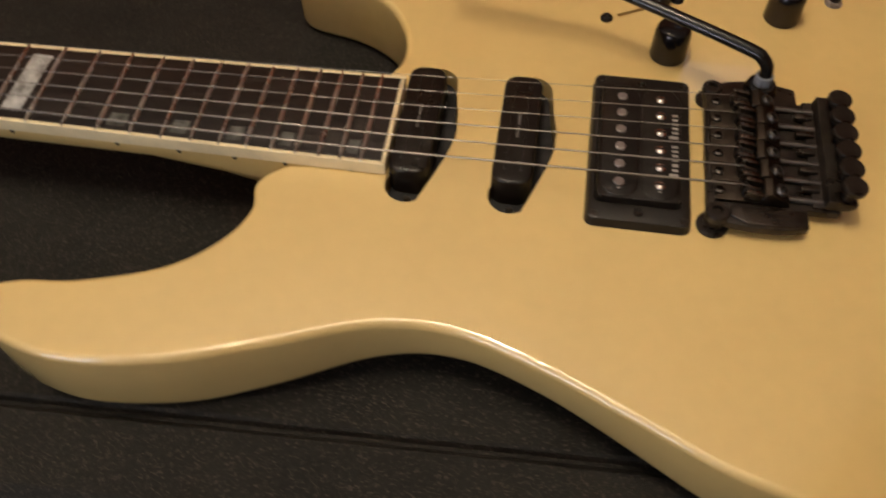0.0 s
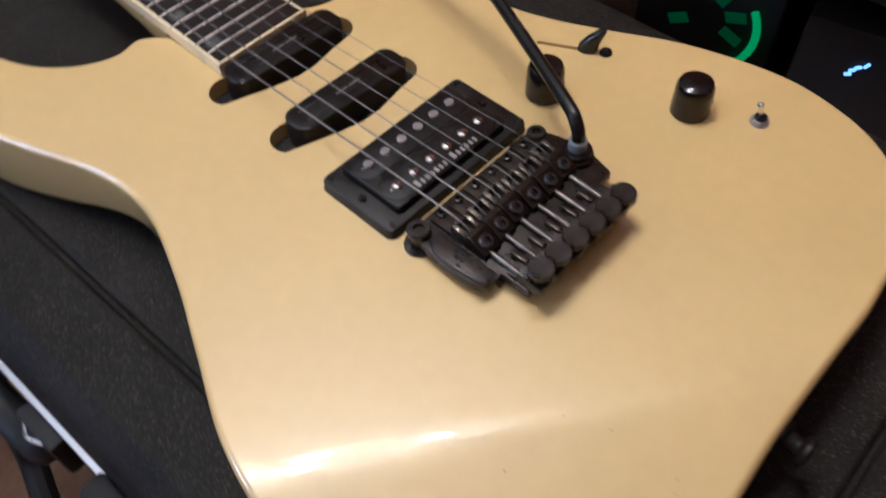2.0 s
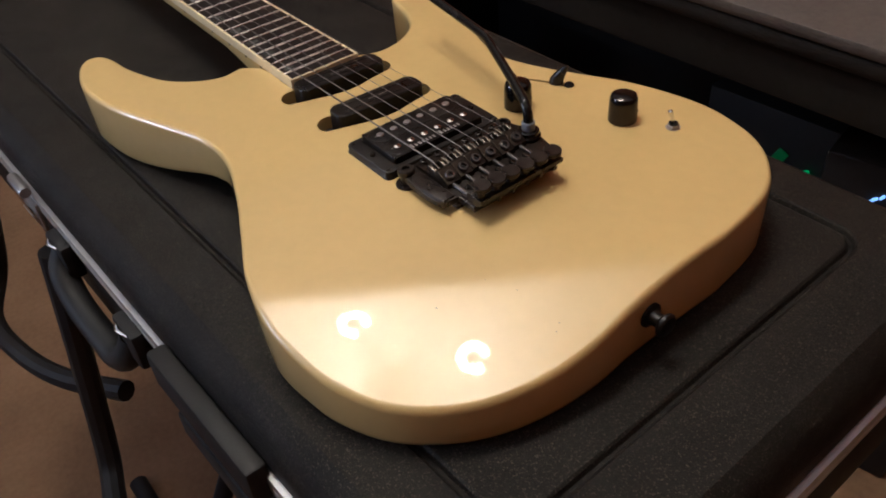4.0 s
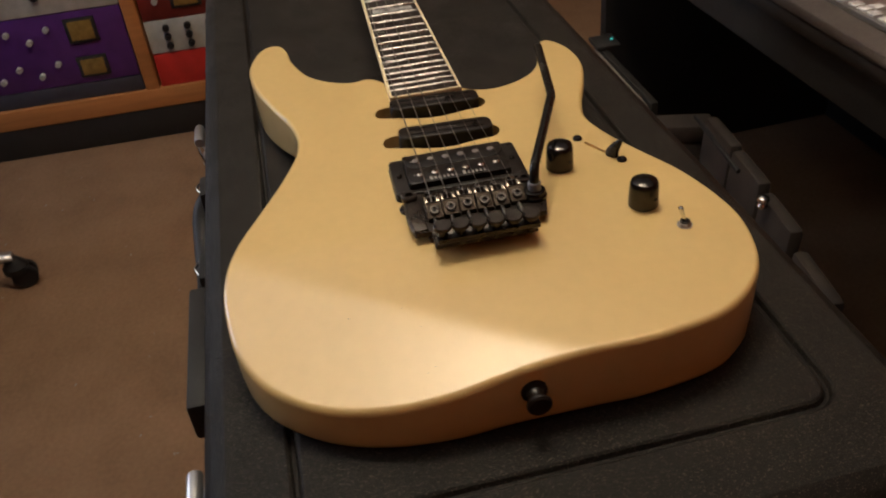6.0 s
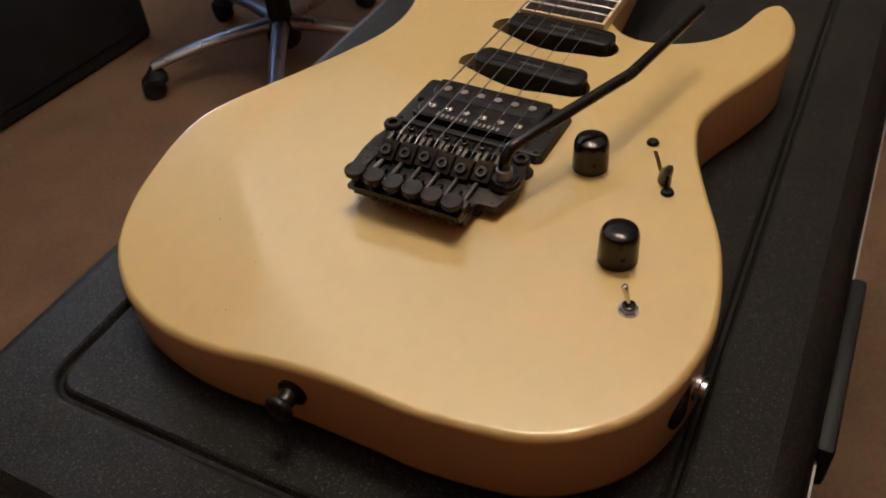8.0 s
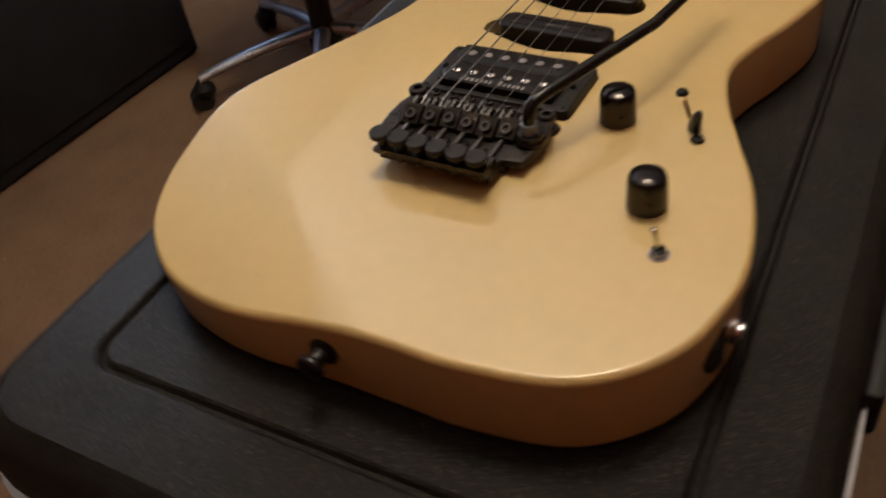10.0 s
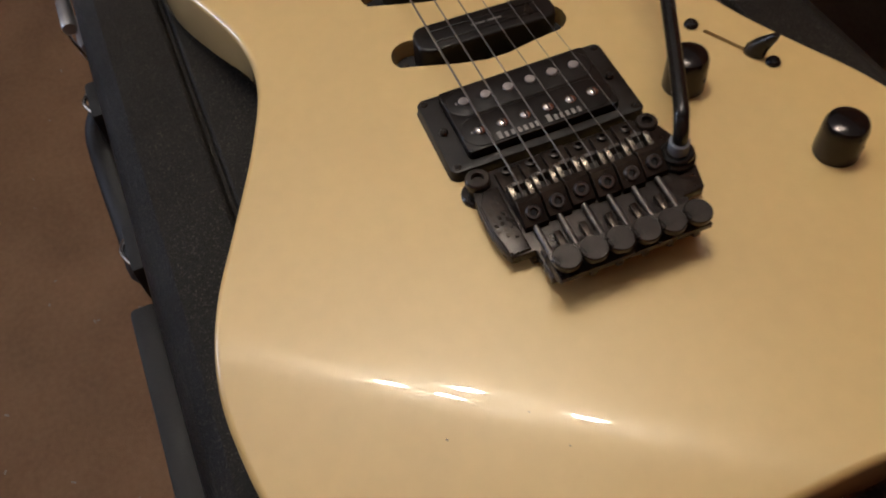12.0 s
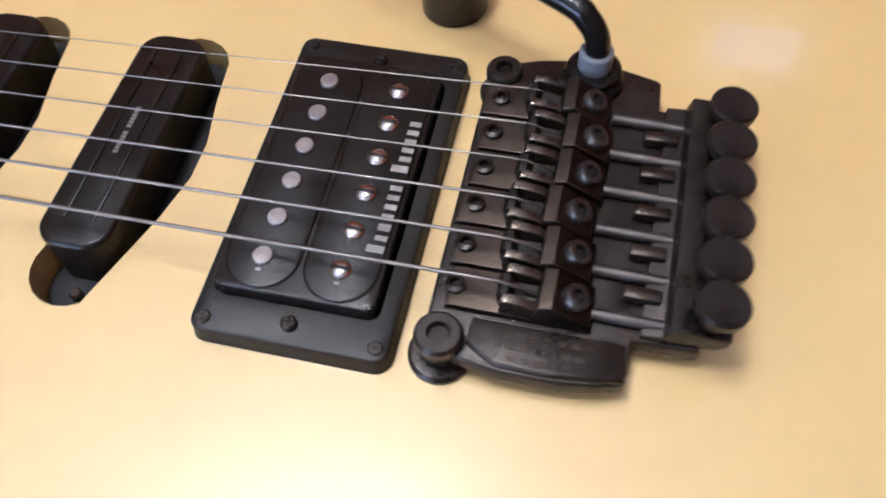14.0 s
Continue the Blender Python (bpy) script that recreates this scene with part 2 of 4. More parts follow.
# ---- building helpers ----
def merge(bm, tmp, m=None):
    """Add a temporary bmesh, moved by m, to bm."""
    if m is not None:
        bmesh.ops.transform(tmp, matrix=m, verts=tmp.verts)
    me = bpy.data.meshes.new("tmp")
    tmp.to_mesh(me)
    tmp.free()
    bm.from_mesh(me)
    bpy.data.meshes.remove(me)
    return bm


def box(bm, c, s, bevel=0.0, m=None, seg=2):
    t = bmesh.new()
    bmesh.ops.create_cube(t, size=1.0)
    bmesh.ops.transform(t, matrix=Matrix.Translation(c) @ Matrix.Diagonal((*s, 1)), verts=t.verts)
    if bevel:
        bmesh.ops.bevel(t, geom=t.edges[:], offset=bevel, segments=seg, profile=0.5, affect="EDGES")
    return merge(bm, t, m)


def lathe(bm, profile, m=None, seg=32):
    """A turned shape about z from (radius, height) pairs; a radius of 0 closes it."""
    t = bmesh.new()
    rings = []
    for r, z in profile:
        if r <= 1e-7:
            rings.append([t.verts.new((0, 0, z))])
        else:
            rings.append([t.verts.new((r * math.cos(2 * math.pi * k / seg), r * math.sin(2 * math.pi * k / seg), z)) for k in range(seg)])
    for a, b in zip(rings, rings[1:]):
        for k in range(seg):
            j = (k + 1) % seg
            if len(a) == 1 and len(b) > 1:
                t.faces.new((a[0], b[k], b[j]))
            elif len(b) == 1 and len(a) > 1:
                t.faces.new((a[k], b[0], a[j]))
            elif len(a) > 1:
                t.faces.new((a[k], b[k], b[j], a[j]))
    for ring in (rings[0], rings[-1]):
        if len(ring) > 1:
            t.faces.new(ring)
    bmesh.ops.recalc_face_normals(t, faces=t.faces)
    return merge(bm, t, m)


def tube(bm, pts, r, seg=10, taper=None, closed=False):
    """A round rod along points; taper gives a radius for each point."""
    t = bmesh.new()
    pts = [Vector(p) for p in pts]
    rings, up = [], None
    for k, p in enumerate(pts):
        a, b = pts[max(k - 1, 0)], pts[min(k + 1, len(pts) - 1)]
        d = (b - a).normalized()
        if up is None:
            up = d.orthogonal().normalized()
        up = (up - d * up.dot(d)).normalized()
        side = d.cross(up)
        rr = taper[k] if taper else r
        rings.append([t.verts.new(p + rr * (math.cos(2 * math.pi * j / seg) * up + math.sin(2 * math.pi * j / seg) * side)) for j in range(seg)])
    for a, b in zip(rings, rings[1:]):
        for k in range(seg):
            t.faces.new((a[k], a[(k + 1) % seg], b[(k + 1) % seg], b[k]))
    t.faces.new(rings[0][::-1]), t.faces.new(rings[-1])
    bmesh.ops.recalc_face_normals(t, faces=t.faces)
    return merge(bm, t)


def smooth_path(pts, n=8):
    """Points along a soft curve through pts."""
    pts = [Vector(p) for p in pts]
    out = []
    for k in range(len(pts) - 1):
        p0, p1, p2, p3 = pts[max(k - 1, 0)], pts[k], pts[k + 1], pts[min(k + 2, len(pts) - 1)]
        for j in range(n):
            u = j / n
            out.append(0.5 * (2 * p1 + (p2 - p0) * u + (2 * p0 - 5 * p1 + 4 * p2 - p3) * u * u + (3 * p1 - p0 - 3 * p2 + p3) * u ** 3))
    return out + [pts[-1]]


def loop_path(pts, n=6):
    """A closed soft curve through 2D points."""
    k_, out = len(pts), []
    pts = [Vector(p) for p in pts]
    for k in range(k_):
        p0, p1, p2, p3 = pts[k - 1], pts[k], pts[(k + 1) % k_], pts[(k + 2) % k_]
        for j in range(n):
            u = j / n
            out.append(0.5 * (2 * p1 + (p2 - p0) * u + (2 * p0 - 5 * p1 + 4 * p2 - p3) * u * u + (3 * p1 - p0 - 3 * p2 + p3) * u ** 3))
    return out


def inset(loop, d):
    """A closed 2D loop moved inwards by d (loop runs counter-clockwise)."""
    n, out = len(loop), []
    for k in range(n):
        t = (loop[(k + 1) % n] - loop[k - 1]).normalized()
        out.append(loop[k] + d * Vector((-t.y, t.x)))
    return out


def ccw(loop):
    area = sum(a.x * b.y - b.x * a.y for a, b in zip(loop, loop[1:] + loop[:1]))
    return loop if area > 0 else loop[::-1]


def stack(bm, rings, cap_low=True, cap_high=True, m=None):
    """Skin equal rings of 3D points, from the lowest to the highest."""
    t = bmesh.new()
    vs = [[t.verts.new(p) for p in ring] for ring in rings]
    n = len(vs[0])
    for a, b in zip(vs, vs[1:]):
        for k in range(n):
            t.faces.new((a[k], a[(k + 1) % n], b[(k + 1) % n], b[k]))
    if cap_low:
        t.faces.new(vs[0][::-1])
    if cap_high:
        t.faces.new(vs[-1])
    return merge(bm, t, m)


def slab(bm, loop, z0, z1, bevel=0.0, m=None):
    """A flat piece of a given 2D outline, its upper edge rounded."""
    loop = ccw([Vector(p) for p in loop])
    rings = [[(p.x, p.y, z0) for p in loop]]
    if bevel:
        for a in (0, 30, 60, 90):
            q = inset(loop, bevel * (1 - math.cos(radians(a))))
            rings.append([(p.x, p.y, z1 - bevel + bevel * math.sin(radians(a))) for p in q])
    else:
        rings.append([(p.x, p.y, z1) for p in loop])
    return stack(bm, rings, m=m)


def rounded(x0, x1, y0, y1, r, n=6):
    """A rounded rectangle, counter-clockwise."""
    out = []
    for cx, cy, a0 in ((x1 - r, y1 - r, 0), (x0 + r, y1 - r, 90), (x0 + r, y0 + r, 180), (x1 - r, y0 + r, 270)):
        for k in range(n + 1):
            a = radians(a0 + 90 * k / n)
            out.append(Vector((cx + r * math.cos(a), cy + r * math.sin(a))))
    return out


def finish(name, bm, material, angle=35):
    me = bpy.data.meshes.new(name)
    bm.to_mesh(me)
    bm.free()
    me.materials.append(material)
    me.polygons.foreach_set("use_smooth", [True] * len(me.polygons))
    me.set_sharp_from_angle(angle=radians(angle))
    return me


def part(name, bm, material, parent, label="", at=None, angle=35):
    ob = new(name, finish(name, bm, material, angle))
    ob.parent = parent
    if at is not None:
        ob.matrix_basis = at if isinstance(at, Matrix) else Matrix.Translation(at)
    return tagged(ob, label)


def thing(name, label, category, at=(0, 0, 0), group="", kind=""):
    ob = new(name)
    ob.matrix_basis = at if isinstance(at, Matrix) else Matrix.Translation(at)
    return tagged(ob, label, category, group, kind)


def solid(name, bm, material, label, category, group="", kind="", at=None, angle=35):
    ob = new(name, finish(name, bm, material, angle))
    if at is not None:
        ob.matrix_basis = at if isinstance(at, Matrix) else Matrix.Translation(at)
    return tagged(ob, label, category, group, kind)


def shared(name, me, parent, at, label=""):
    ob = new(name, me)
    ob.parent = parent
    ob.matrix_basis = at if isinstance(at, Matrix) else Matrix.Translation(at)
    return tagged(ob, label)


B = bmesh.new

# ---- room ----
def plain_box(name, lo, hi, material, label, category, kind="structure"):
    bm = B()
    box(bm, [(a + b) / 2 for a, b in zip(lo, hi)], [b - a for a, b in zip(lo, hi)])
    return solid(name, bm, material, label, category, kind=kind)


R = ROOM
plain_box("floor", (R["x0"] - .1, R["y0"] - .1, -0.10), (R["x1"] + .1, R["y1"] + .1, 0), M["carpet"], "brown short-pile carpet with pale specks of lint", "carpet floor")
plain_box("ceiling", (R["x0"] - .1, R["y0"] - .1, R["h"]), (R["x1"] + .1, R["y1"] + .1, R["h"] + .1), M["ceil"], "plain white painted ceiling", "ceiling")
plain_box("wall_west", (R["x0"] - .1, R["y0"] - .1, 0), (R["x0"], R["y1"] + .1, R["h"]), M["wall"], "plain muted beige painted wall", "wall")
# East and north walls are unseen; their colour shapes the bounced light.
plain_box("wall_east", (R["x1"], R["y0"] - .1, 0), (R["x1"] + .1, R["y1"] + .1, R["h"]), M["bounce_wall"], "plain unseen wall, coloured brown to dim and redden the bounced light", "wall")
plain_box("wall_south", (R["x0"], R["y0"] - .1, 0), (R["x1"], R["y0"], R["h"]), M["wall"], "plain muted beige painted wall", "wall")

def window(name, label, at, w, h, pane, pane_label):
    """A white frame of four bars round a pane; the frame faces local +y."""
    win = thing(name, label, "window", at, kind="structure")
    bm = B()
    for dx in (-w / 2 - 0.02, w / 2 + 0.02):
        box(bm, (dx, 0.02, 0), (0.05, 0.05, h + 0.08), 0.004)
    for dz in (-h / 2 - 0.02, h / 2 + 0.02):
        box(bm, (0, 0.02, dz), (w + 0.09, 0.05, 0.05), 0.004)
    part("window_frame", bm, M["key"], win, "white window frame")
    bm = B()
    box(bm, (0, 0.006, 0), (w, 0.006, h), 0.001)
    part("pane", bm, pane, win, pane_label)


# Unseen window added round the fill; its pane glows blue without an opening.
window("added_window", "added unseen window with a blue glowing pane", pose(-1.35, R["y0"], 1.45), 0.92, 1.02, M["blue_glow"], "pane that glows blue itself, added to tint the chair")
plain_box("wall_north", (R["x0"], R["y1"], 0), (R["x1"], R["y1"] + .1, R["h"]), M["bounce_wall"], "plain unseen wall, coloured brown to dim and redden the bounced light", "wall")
window("window_2", "small high window with pale evening light behind", pose(0.47, R["y1"], 2.53, 0, 0, 180), 0.24, 0.20, M["evening"], "pane with pale blue evening light behind it")

# ceiling fitting with four lit open-ring lamps, mirrored in the guitar's lacquer
FC = (-0.385, 0.010)
fit_ = thing("ceiling_light", "ceiling light with four lit warm ring lamps on arms", "ceiling light", (*FC, R["h"]))
bm = B()
lathe(bm, [(0, -0.030), (0.060, -0.030), (0.070, -0.020), (0.070, 0)])
tube(bm, [(0, 0, -0.02), (0, 0, LAMP_Z - R["h"] + 0.055)], 0.010, 12)
part("ceiling_rose", bm, M["silver"], fit_, "silver ceiling rose")
for k, (x, y) in enumerate(SPOTS):
    dx, dy, dz = x - FC[0], y - FC[1], LAMP_Z - R["h"]
    bm = B()
    tube(bm, smooth_path([(0, 0, dz + 0.08), (dx * 0.5, dy * 0.5, dz + 0.09), (dx, dy, dz + 0.06), (dx, dy, dz + 0.012)], 6), 0.007, 10)
    lathe(bm, [(0, 0.006), (0.020, 0.006), (0.022, 0.012), (0.014, 0.030), (0, 0.034)], Matrix.Translation((dx, dy, dz)), 24)
    part("lamp_arm", bm, M["silver"], fit_, "silver arm with a small cap")
    bm = B()
    turn_ = 0.6 + 0.5 * k
    tube(bm, [(dx + 0.036 * math.cos(turn_ + radians(a)), dy + 0.036 * math.sin(turn_ + radians(a)), dz) for a in range(0, 301, 15)], 0.0105, 12)
    part("ring_bulb", bm, M["bulb"], fit_, "lit warm open-ring bulb")

# ---- the guitar ----
guitar = thing("electric_guitar", "aged cream double-cut electric guitar with black hardware on its case", "electric guitar", (0, 0, CASE))
UP = (0, 0, THICK)          # parts are built with z = 0 at the top of the body

# outline, in millimetres: bass cutaway, horn, waist, lower bout to the tail; then treble side back to the neck
BASS = [(-150, -22), (-164, -29), (-175, -41), (-173.5, -57), (-183, -75), (-203, -91.5), (-237, -103), (-262, -106.5), (-276, -113), (-277, -125), (-263, -135),
        (-232, -142), (-190, -137), (-150, -124), (-107, -108.8), (-72, -107.3), (-34, -119.1), (4, -135.7), (40, -151.6), (74, -159.4), (102, -158.4),
        (127, -153.2), (152, -140.6), (171, -121), (184, -98), (191.5, -70), (193.5, -40), (191, -8)]
TREBLE = [(190, 36), (189.5, 66), (182, 107), (166, 132), (142, 149), (108, 157), (78, 155), (42, 145.2), (8, 129), (-22, 116), (-50, 109.5), (-76, 115), (-108, 127),
          (-140, 136), (-168, 135.5), (-187, 129), (-197, 119.5), (-188, 109.5), (-158, 101.5), (-137, 89), (-124.5, 70), (-121, 52), (-125, 39), (-134, 29), (-145, 20)]
outline = ccw(loop_path([Vector((x / 1000, y / 1000)) for x, y in BASS + TREBLE], 8))
HINGE, ACROSS, SOFT = Vector((0.060, -0.157)), Vector((0.8166, -0.5773)).normalized(), 0.0029


def drop(p):
    """How far the forearm contour lies below the flat top: a plane that bends away softly at the hinge."""
    d = (Vector((p[0], p[1])) - HINGE).dot(ACROSS) + 0.0007
    return 0.242 * SOFT * math.log1p(math.exp(d / SOFT)) if d > -0.045 else 0.0


def belly(p):
    """The back is hollowed at the waist on the bass side."""
    u = (p.x + 0.050) / 0.140
    return 0.0200 * math.cos(u * math.pi / 2) ** 2 if abs(u) < 1 and p.y < 0 else 0.0


def slot(cx):
    """The route round a single-coil pickup: round ends, swelling towards the bridge."""
    pts = []
    for k in range(9):
        a = radians(-205 + 150 * k / 8)
        pts.append((cx - 0.0025 + 0.0102 * math.cos(a), -0.0335 + 0.0102 * math.sin(a)))
    pts += [(cx + 0.0125, -0.016), (cx + 0.0158, -0.003), (cx + 0.0160, 0.008), (cx + 0.0135, 0.022)]
    for k in range(9):
        a = radians(-5 + 165 * k / 8)
        pts.append((cx + 0.0022 + 0.0102 * math.cos(a), 0.0330 + 0.0102 * math.sin(a)))
    pts += [(cx - 0.0118, 0.010), (cx - 0.0122, -0.012)]
    return [Vector(p) for p in pts]


SLOTS = (-0.0545, -0.1025)


def within(p, loop):
    """Whether a 2D point lies inside a closed loop."""
    hit = False
    for a, b in zip(loop, loop[1:] + loop[:1]):
        if (a.y > p.y) != (b.y > p.y) and p.x < (b.x - a.x) * (p.y - a.y) / (b.y - a.y) + a.x:
            hit = not hit
    return hit


def lever_slot():
    s1, s2 = Vector((-0.0125, 0.0955)), Vector((0.0125, 0.1085))
    ax = (s2 - s1).normalized()
    nx = Vector((-ax.y, ax.x)) * 0.0011
    return [s1 - nx, s2 - nx, s2 + nx, s1 + nx]


def guitar_body():
    bm = B()
    prof = [(0.0034, -THICK + 0.0004), (0.0020, -THICK + 0.0012), (0.0008, -THICK + 0.0026), (0.0, -THICK + 0.006)]
    top = [(0.0, -0.0040), (0.0002, -0.0028), (0.0008, -0.0015), (0.0015, -0.0007), (0.0023, -0.0002), (0.0032, 0.0)]
    rings = [[(p.x, p.y, z + belly(p)) for p in inset(outline, d)] for d, z in prof]
    rings += [[(p.x, p.y, z - drop(p)) for p in inset(outline, d)] for d, z in top]
    stack(bm, rings, cap_high=False)
    # the flat top with its forearm contour and the routes left open
    edge = inset(outline, 0.0032)
    holes = [slot(cx) for cx in SLOTS] + [lever_slot()]
    pts, lines = [], []
    for loop in [edge] + holes:
        n0 = len(pts)
        pts += [Vector(p) for p in loop]
        lines += [(n0 + k, n0 + (k + 1) % len(loop)) for k in range(len(loop))]
    near = inset(outline, 0.0075)
    along = Vector((-ACROSS.y, ACROSS.x))
    for d in [0.0013 * k - 0.0007 for k in range(-9, 10)] + [-0.014, -0.020, 0.018]:
        last = None
        for k in range(-6, 60):
            p = HINGE + ACROSS * d + along * (0.004 * k)
            if within(p, near):
                pts.append(p)
                if last is not None:
                    lines.append((last, len(pts) - 1))
                last = len(pts) - 1
            else:
                last = None
    for ix in range(-15, 11):
        for iy in range(-8, 9):
            p = Vector((ix * 0.019 + 0.0031, iy * 0.019 + 0.0017))
            if within(p, near) and not any(within(p, h) for h in holes) and not -0.026 < (p - HINGE).dot(ACROSS) < 0.024:
                pts.append(p)
    vs, es, fs, *rest = geometry.delaunay_2d_cdt(pts, lines, [], 0, 1e-6)
    made = {}
    wide = inset(outline, 0.0031)
    for f in fs:
        c = sum((vs[k] for k in f), Vector((0, 0))) / len(f)
        if within(c, wide) and not any(within(c, h) for h in holes):
            q = []
            for k in f:
                if k not in made:
                    made[k] = bm.verts.new((vs[k].x, vs[k].y, -drop(vs[k])))
                q.append(made[k])
            if (vs[f[1]] - vs[f[0]]).cross(vs[f[2]] - vs[f[0]]) < 0:
                q.reverse()
            bm.faces.new(q)
    for h, deep in zip(holes, (-0.019, -0.019, -0.012)):
        h = ccw(h)
        stack(bm, [[(p.x, p.y, z) for p in h[::-1]] for z in (deep, 0.0)], cap_high=False)
    bmesh.ops.remove_doubles(bm, verts=bm.verts, dist=2e-6)
    bmesh.ops.triangulate(bm, faces=[f for f in bm.faces if len(f.verts) > 4], ngon_method="EAR_CLIP")
    done = finish("body", bm, M["paint"], 38)
    normals = [Vector(n.vector) for n in done.corner_normals]
    for poly in done.polygons:
        if abs(poly.normal.z) > 0.95 and all(abs(done.vertices[v].co.z + drop(done.vertices[v].co)) < 1e-4 for v in poly.vertices):
            for k in poly.loop_indices:
                p = done.vertices[done.loops[k].vertex_index].co
                e = 0.0004
                gx = (drop((p.x + e, p.y)) - drop((p.x - e, p.y))) / (2 * e)
                gy = (drop((p.x, p.y + e)) - drop((p.x, p.y - e))) / (2 * e)
                normals[k] = Vector((gx, gy, 1)).normalized()
    done.normals_split_custom_set(normals)
    ob = new("body", done)
    ob.parent = guitar
    ob.matrix_basis = Matrix.Translation(UP)
    return tagged(ob, "cream pearl solid body with a bevelled forearm contour")


body = guitar_body()

# neck, fretboard, frets
SADDLE, SCALE = 0.038, 0.660
NUT = SADDLE - SCALE
END = -0.1155


def fret_x(n):
    return SADDLE - SCALE * 2 ** (-n / 12)


def mid(x):
    return -0.0008 + 0.004 * (x - END)


def half(x):
    return 0.0288 - (0.0288 - 0.0213) * (END - x) / (END - NUT)


def neck():
    bm = B()
    rings = []
    for k in range(15):
        x = -0.125 - (NUT - 0.012 + 0.125) * -k / 14
        w, c = half(x) - 0.0004, mid(x)
        deep = 0.0205 + 0.016 * max(0, min(1, (x + 0.215) / 0.05))
        sq = 2.0 + 1.6 * max(0, min(1, (x + 0.215) / 0.05))
        ring = [(x, c + w, 0.0022), (x, c - w, 0.0022)]
        for j in range(13):
            a = math.pi * j / 12
            ring.append((x, c - w * math.copysign(abs(math.cos(a)) ** (2 / sq), math.cos(a)), -deep * math.sin(a) ** (2 / sq) + 0.0 - 0.001))
        rings.append(ring)
    stack(bm, rings)
    bmesh.ops.recalc_face_normals(bm, faces=bm.faces)
    return part("neck", bm, M["neck"], guitar, "cream painted neck", UP)


neck_ = neck()


def board_loop(grow, x0, x1):
    return [Vector((x1, mid(x1) - half(x1) - grow)), Vector((x1, mid(x1) + half(x1) + grow)), Vector((x0, mid(x0) + half(x0) + grow)), Vector((x0, mid(x0) - half(x0) - grow))]


bm = B()
slab(bm, board_loop(-0.0022, NUT, END - 0.0022), 0.001, 0.0078, 0.0003)
board = part("fretboard", bm, M["ebony"], guitar, "dark ebony fretboard", UP)
bm = B()
for sgn in (-1, 1):
    for k in range(1):
        x0, x1 = NUT, END
        a0, a1 = mid(x0) + sgn * half(x0), mid(x1) + sgn * half(x1)
        b0, b1 = a0 - sgn * 0.0021, a1 - sgn * 0.0021
        slab(bm, [(x0, a0), (x1, a1), (x1, b1), (x0, b0)], 0.0005, 0.0077, 0.0004)
box(bm, (END - 0.001, mid(END), 0.0041), (0.0021, 2 * half(END) - 0.0044, 0.0072), 0.0003)
part("binding", bm, M["binding"], board, "ivory binding strip")
for n in range(1, 25):
    x = fret_x(n)
    w = half(x) - 0.0004
    bm = B()
    rows = []
    for k in range(9):
        u = -1 + 2 * k / 8
        f = 1 - 0.5 * max(0, abs(u) - 0.96) / 0.04
        y = mid(x) + u * w
        rows.append([(x + 0.00125 * math.cos(a) * f, y, 0.0075 + 0.0013 * math.sin(a) * f) for a in [math.pi * j / 6 for j in range(7)]])
    t = B()
    vs = [[t.verts.new(p) for p in r] for r in rows]
    for a, b in zip(vs, vs[1:]):
        for j in range(6):
            t.faces.new((a[j], b[j], b[j + 1], a[j + 1]))
    t.faces.new(vs[0]), t.faces.new(vs[-1][::-1])
    bmesh.ops.recalc_face_normals(t, faces=t.faces)
    merge(bm, t)
    part("fret", bm, M["nickel"], board)
for n in (3, 5, 7, 9, 12, 15, 17, 19, 21, 24):
    xa, xb = fret_x(n - 1), fret_x(n)
    w, xm = (xb - xa), (xa + xb) / 2
    bm = B()
    if n == 12:
        slab(bm, [(xm - w * .30, mid(xm) - 0.019), (xm + w * .24, mid(xm) - 0.019), (xm + w * .30, mid(xm) + 0.019), (xm - w * .24, mid(xm) + 0.019)], 0.0077, 0.00787)
    else:
        y0 = mid(xm) - half(xm) + 0.0042
        slab(bm, [(xm - w * .30, y0), (xm + w * .24, y0), (xm + w * .30, y0 + 0.0085), (xm - w * .24, y0 + 0.0085)], 0.0077, 0.00787)
    part("inlay", bm, M["pearl" if n == 12 else "pearl2"], board, "mother of pearl inlay")
    bm = B()
    lathe(bm, [(0, 0), (0.0011, 0), (0.0011, 0.0003), (0, 0.0003)], pose(xm, mid(xm) - half(xm) + 0.0003, -0.0005, 90), 12)
    part("side_dot", bm, M["hole"], neck_)

# headstock end, out past the last fret
bm = B()
box(bm, (NUT - 0.003, mid(NUT), 0.004), (0.006, 0.043, 0.012), 0.001)
part("locking_nut", bm, M["bridge"], guitar, "black locking nut", UP)
bm = B()
slab(bm, loop_path([(NUT - 0.004, -0.024), (NUT - 0.03, -0.036), (NUT - 0.10, -0.040), (NUT - 0.165, -0.030), (NUT - 0.180, 0.0), (NUT - 0.14, 0.030), (NUT - 0.05, 0.026), (NUT - 0.004, 0.018)], 5), -0.014, 0.0, 0.002)
part("headstock", bm, M["neck"], guitar, "cream painted headstock", UP)

# strings
STR_Y = [0.0015 + (k - 2.5) * 0.0107 for k in range(6)]
STR_R = [0.00050, 0.00040, 0.00032, 0.00022, 0.00018, 0.00014]
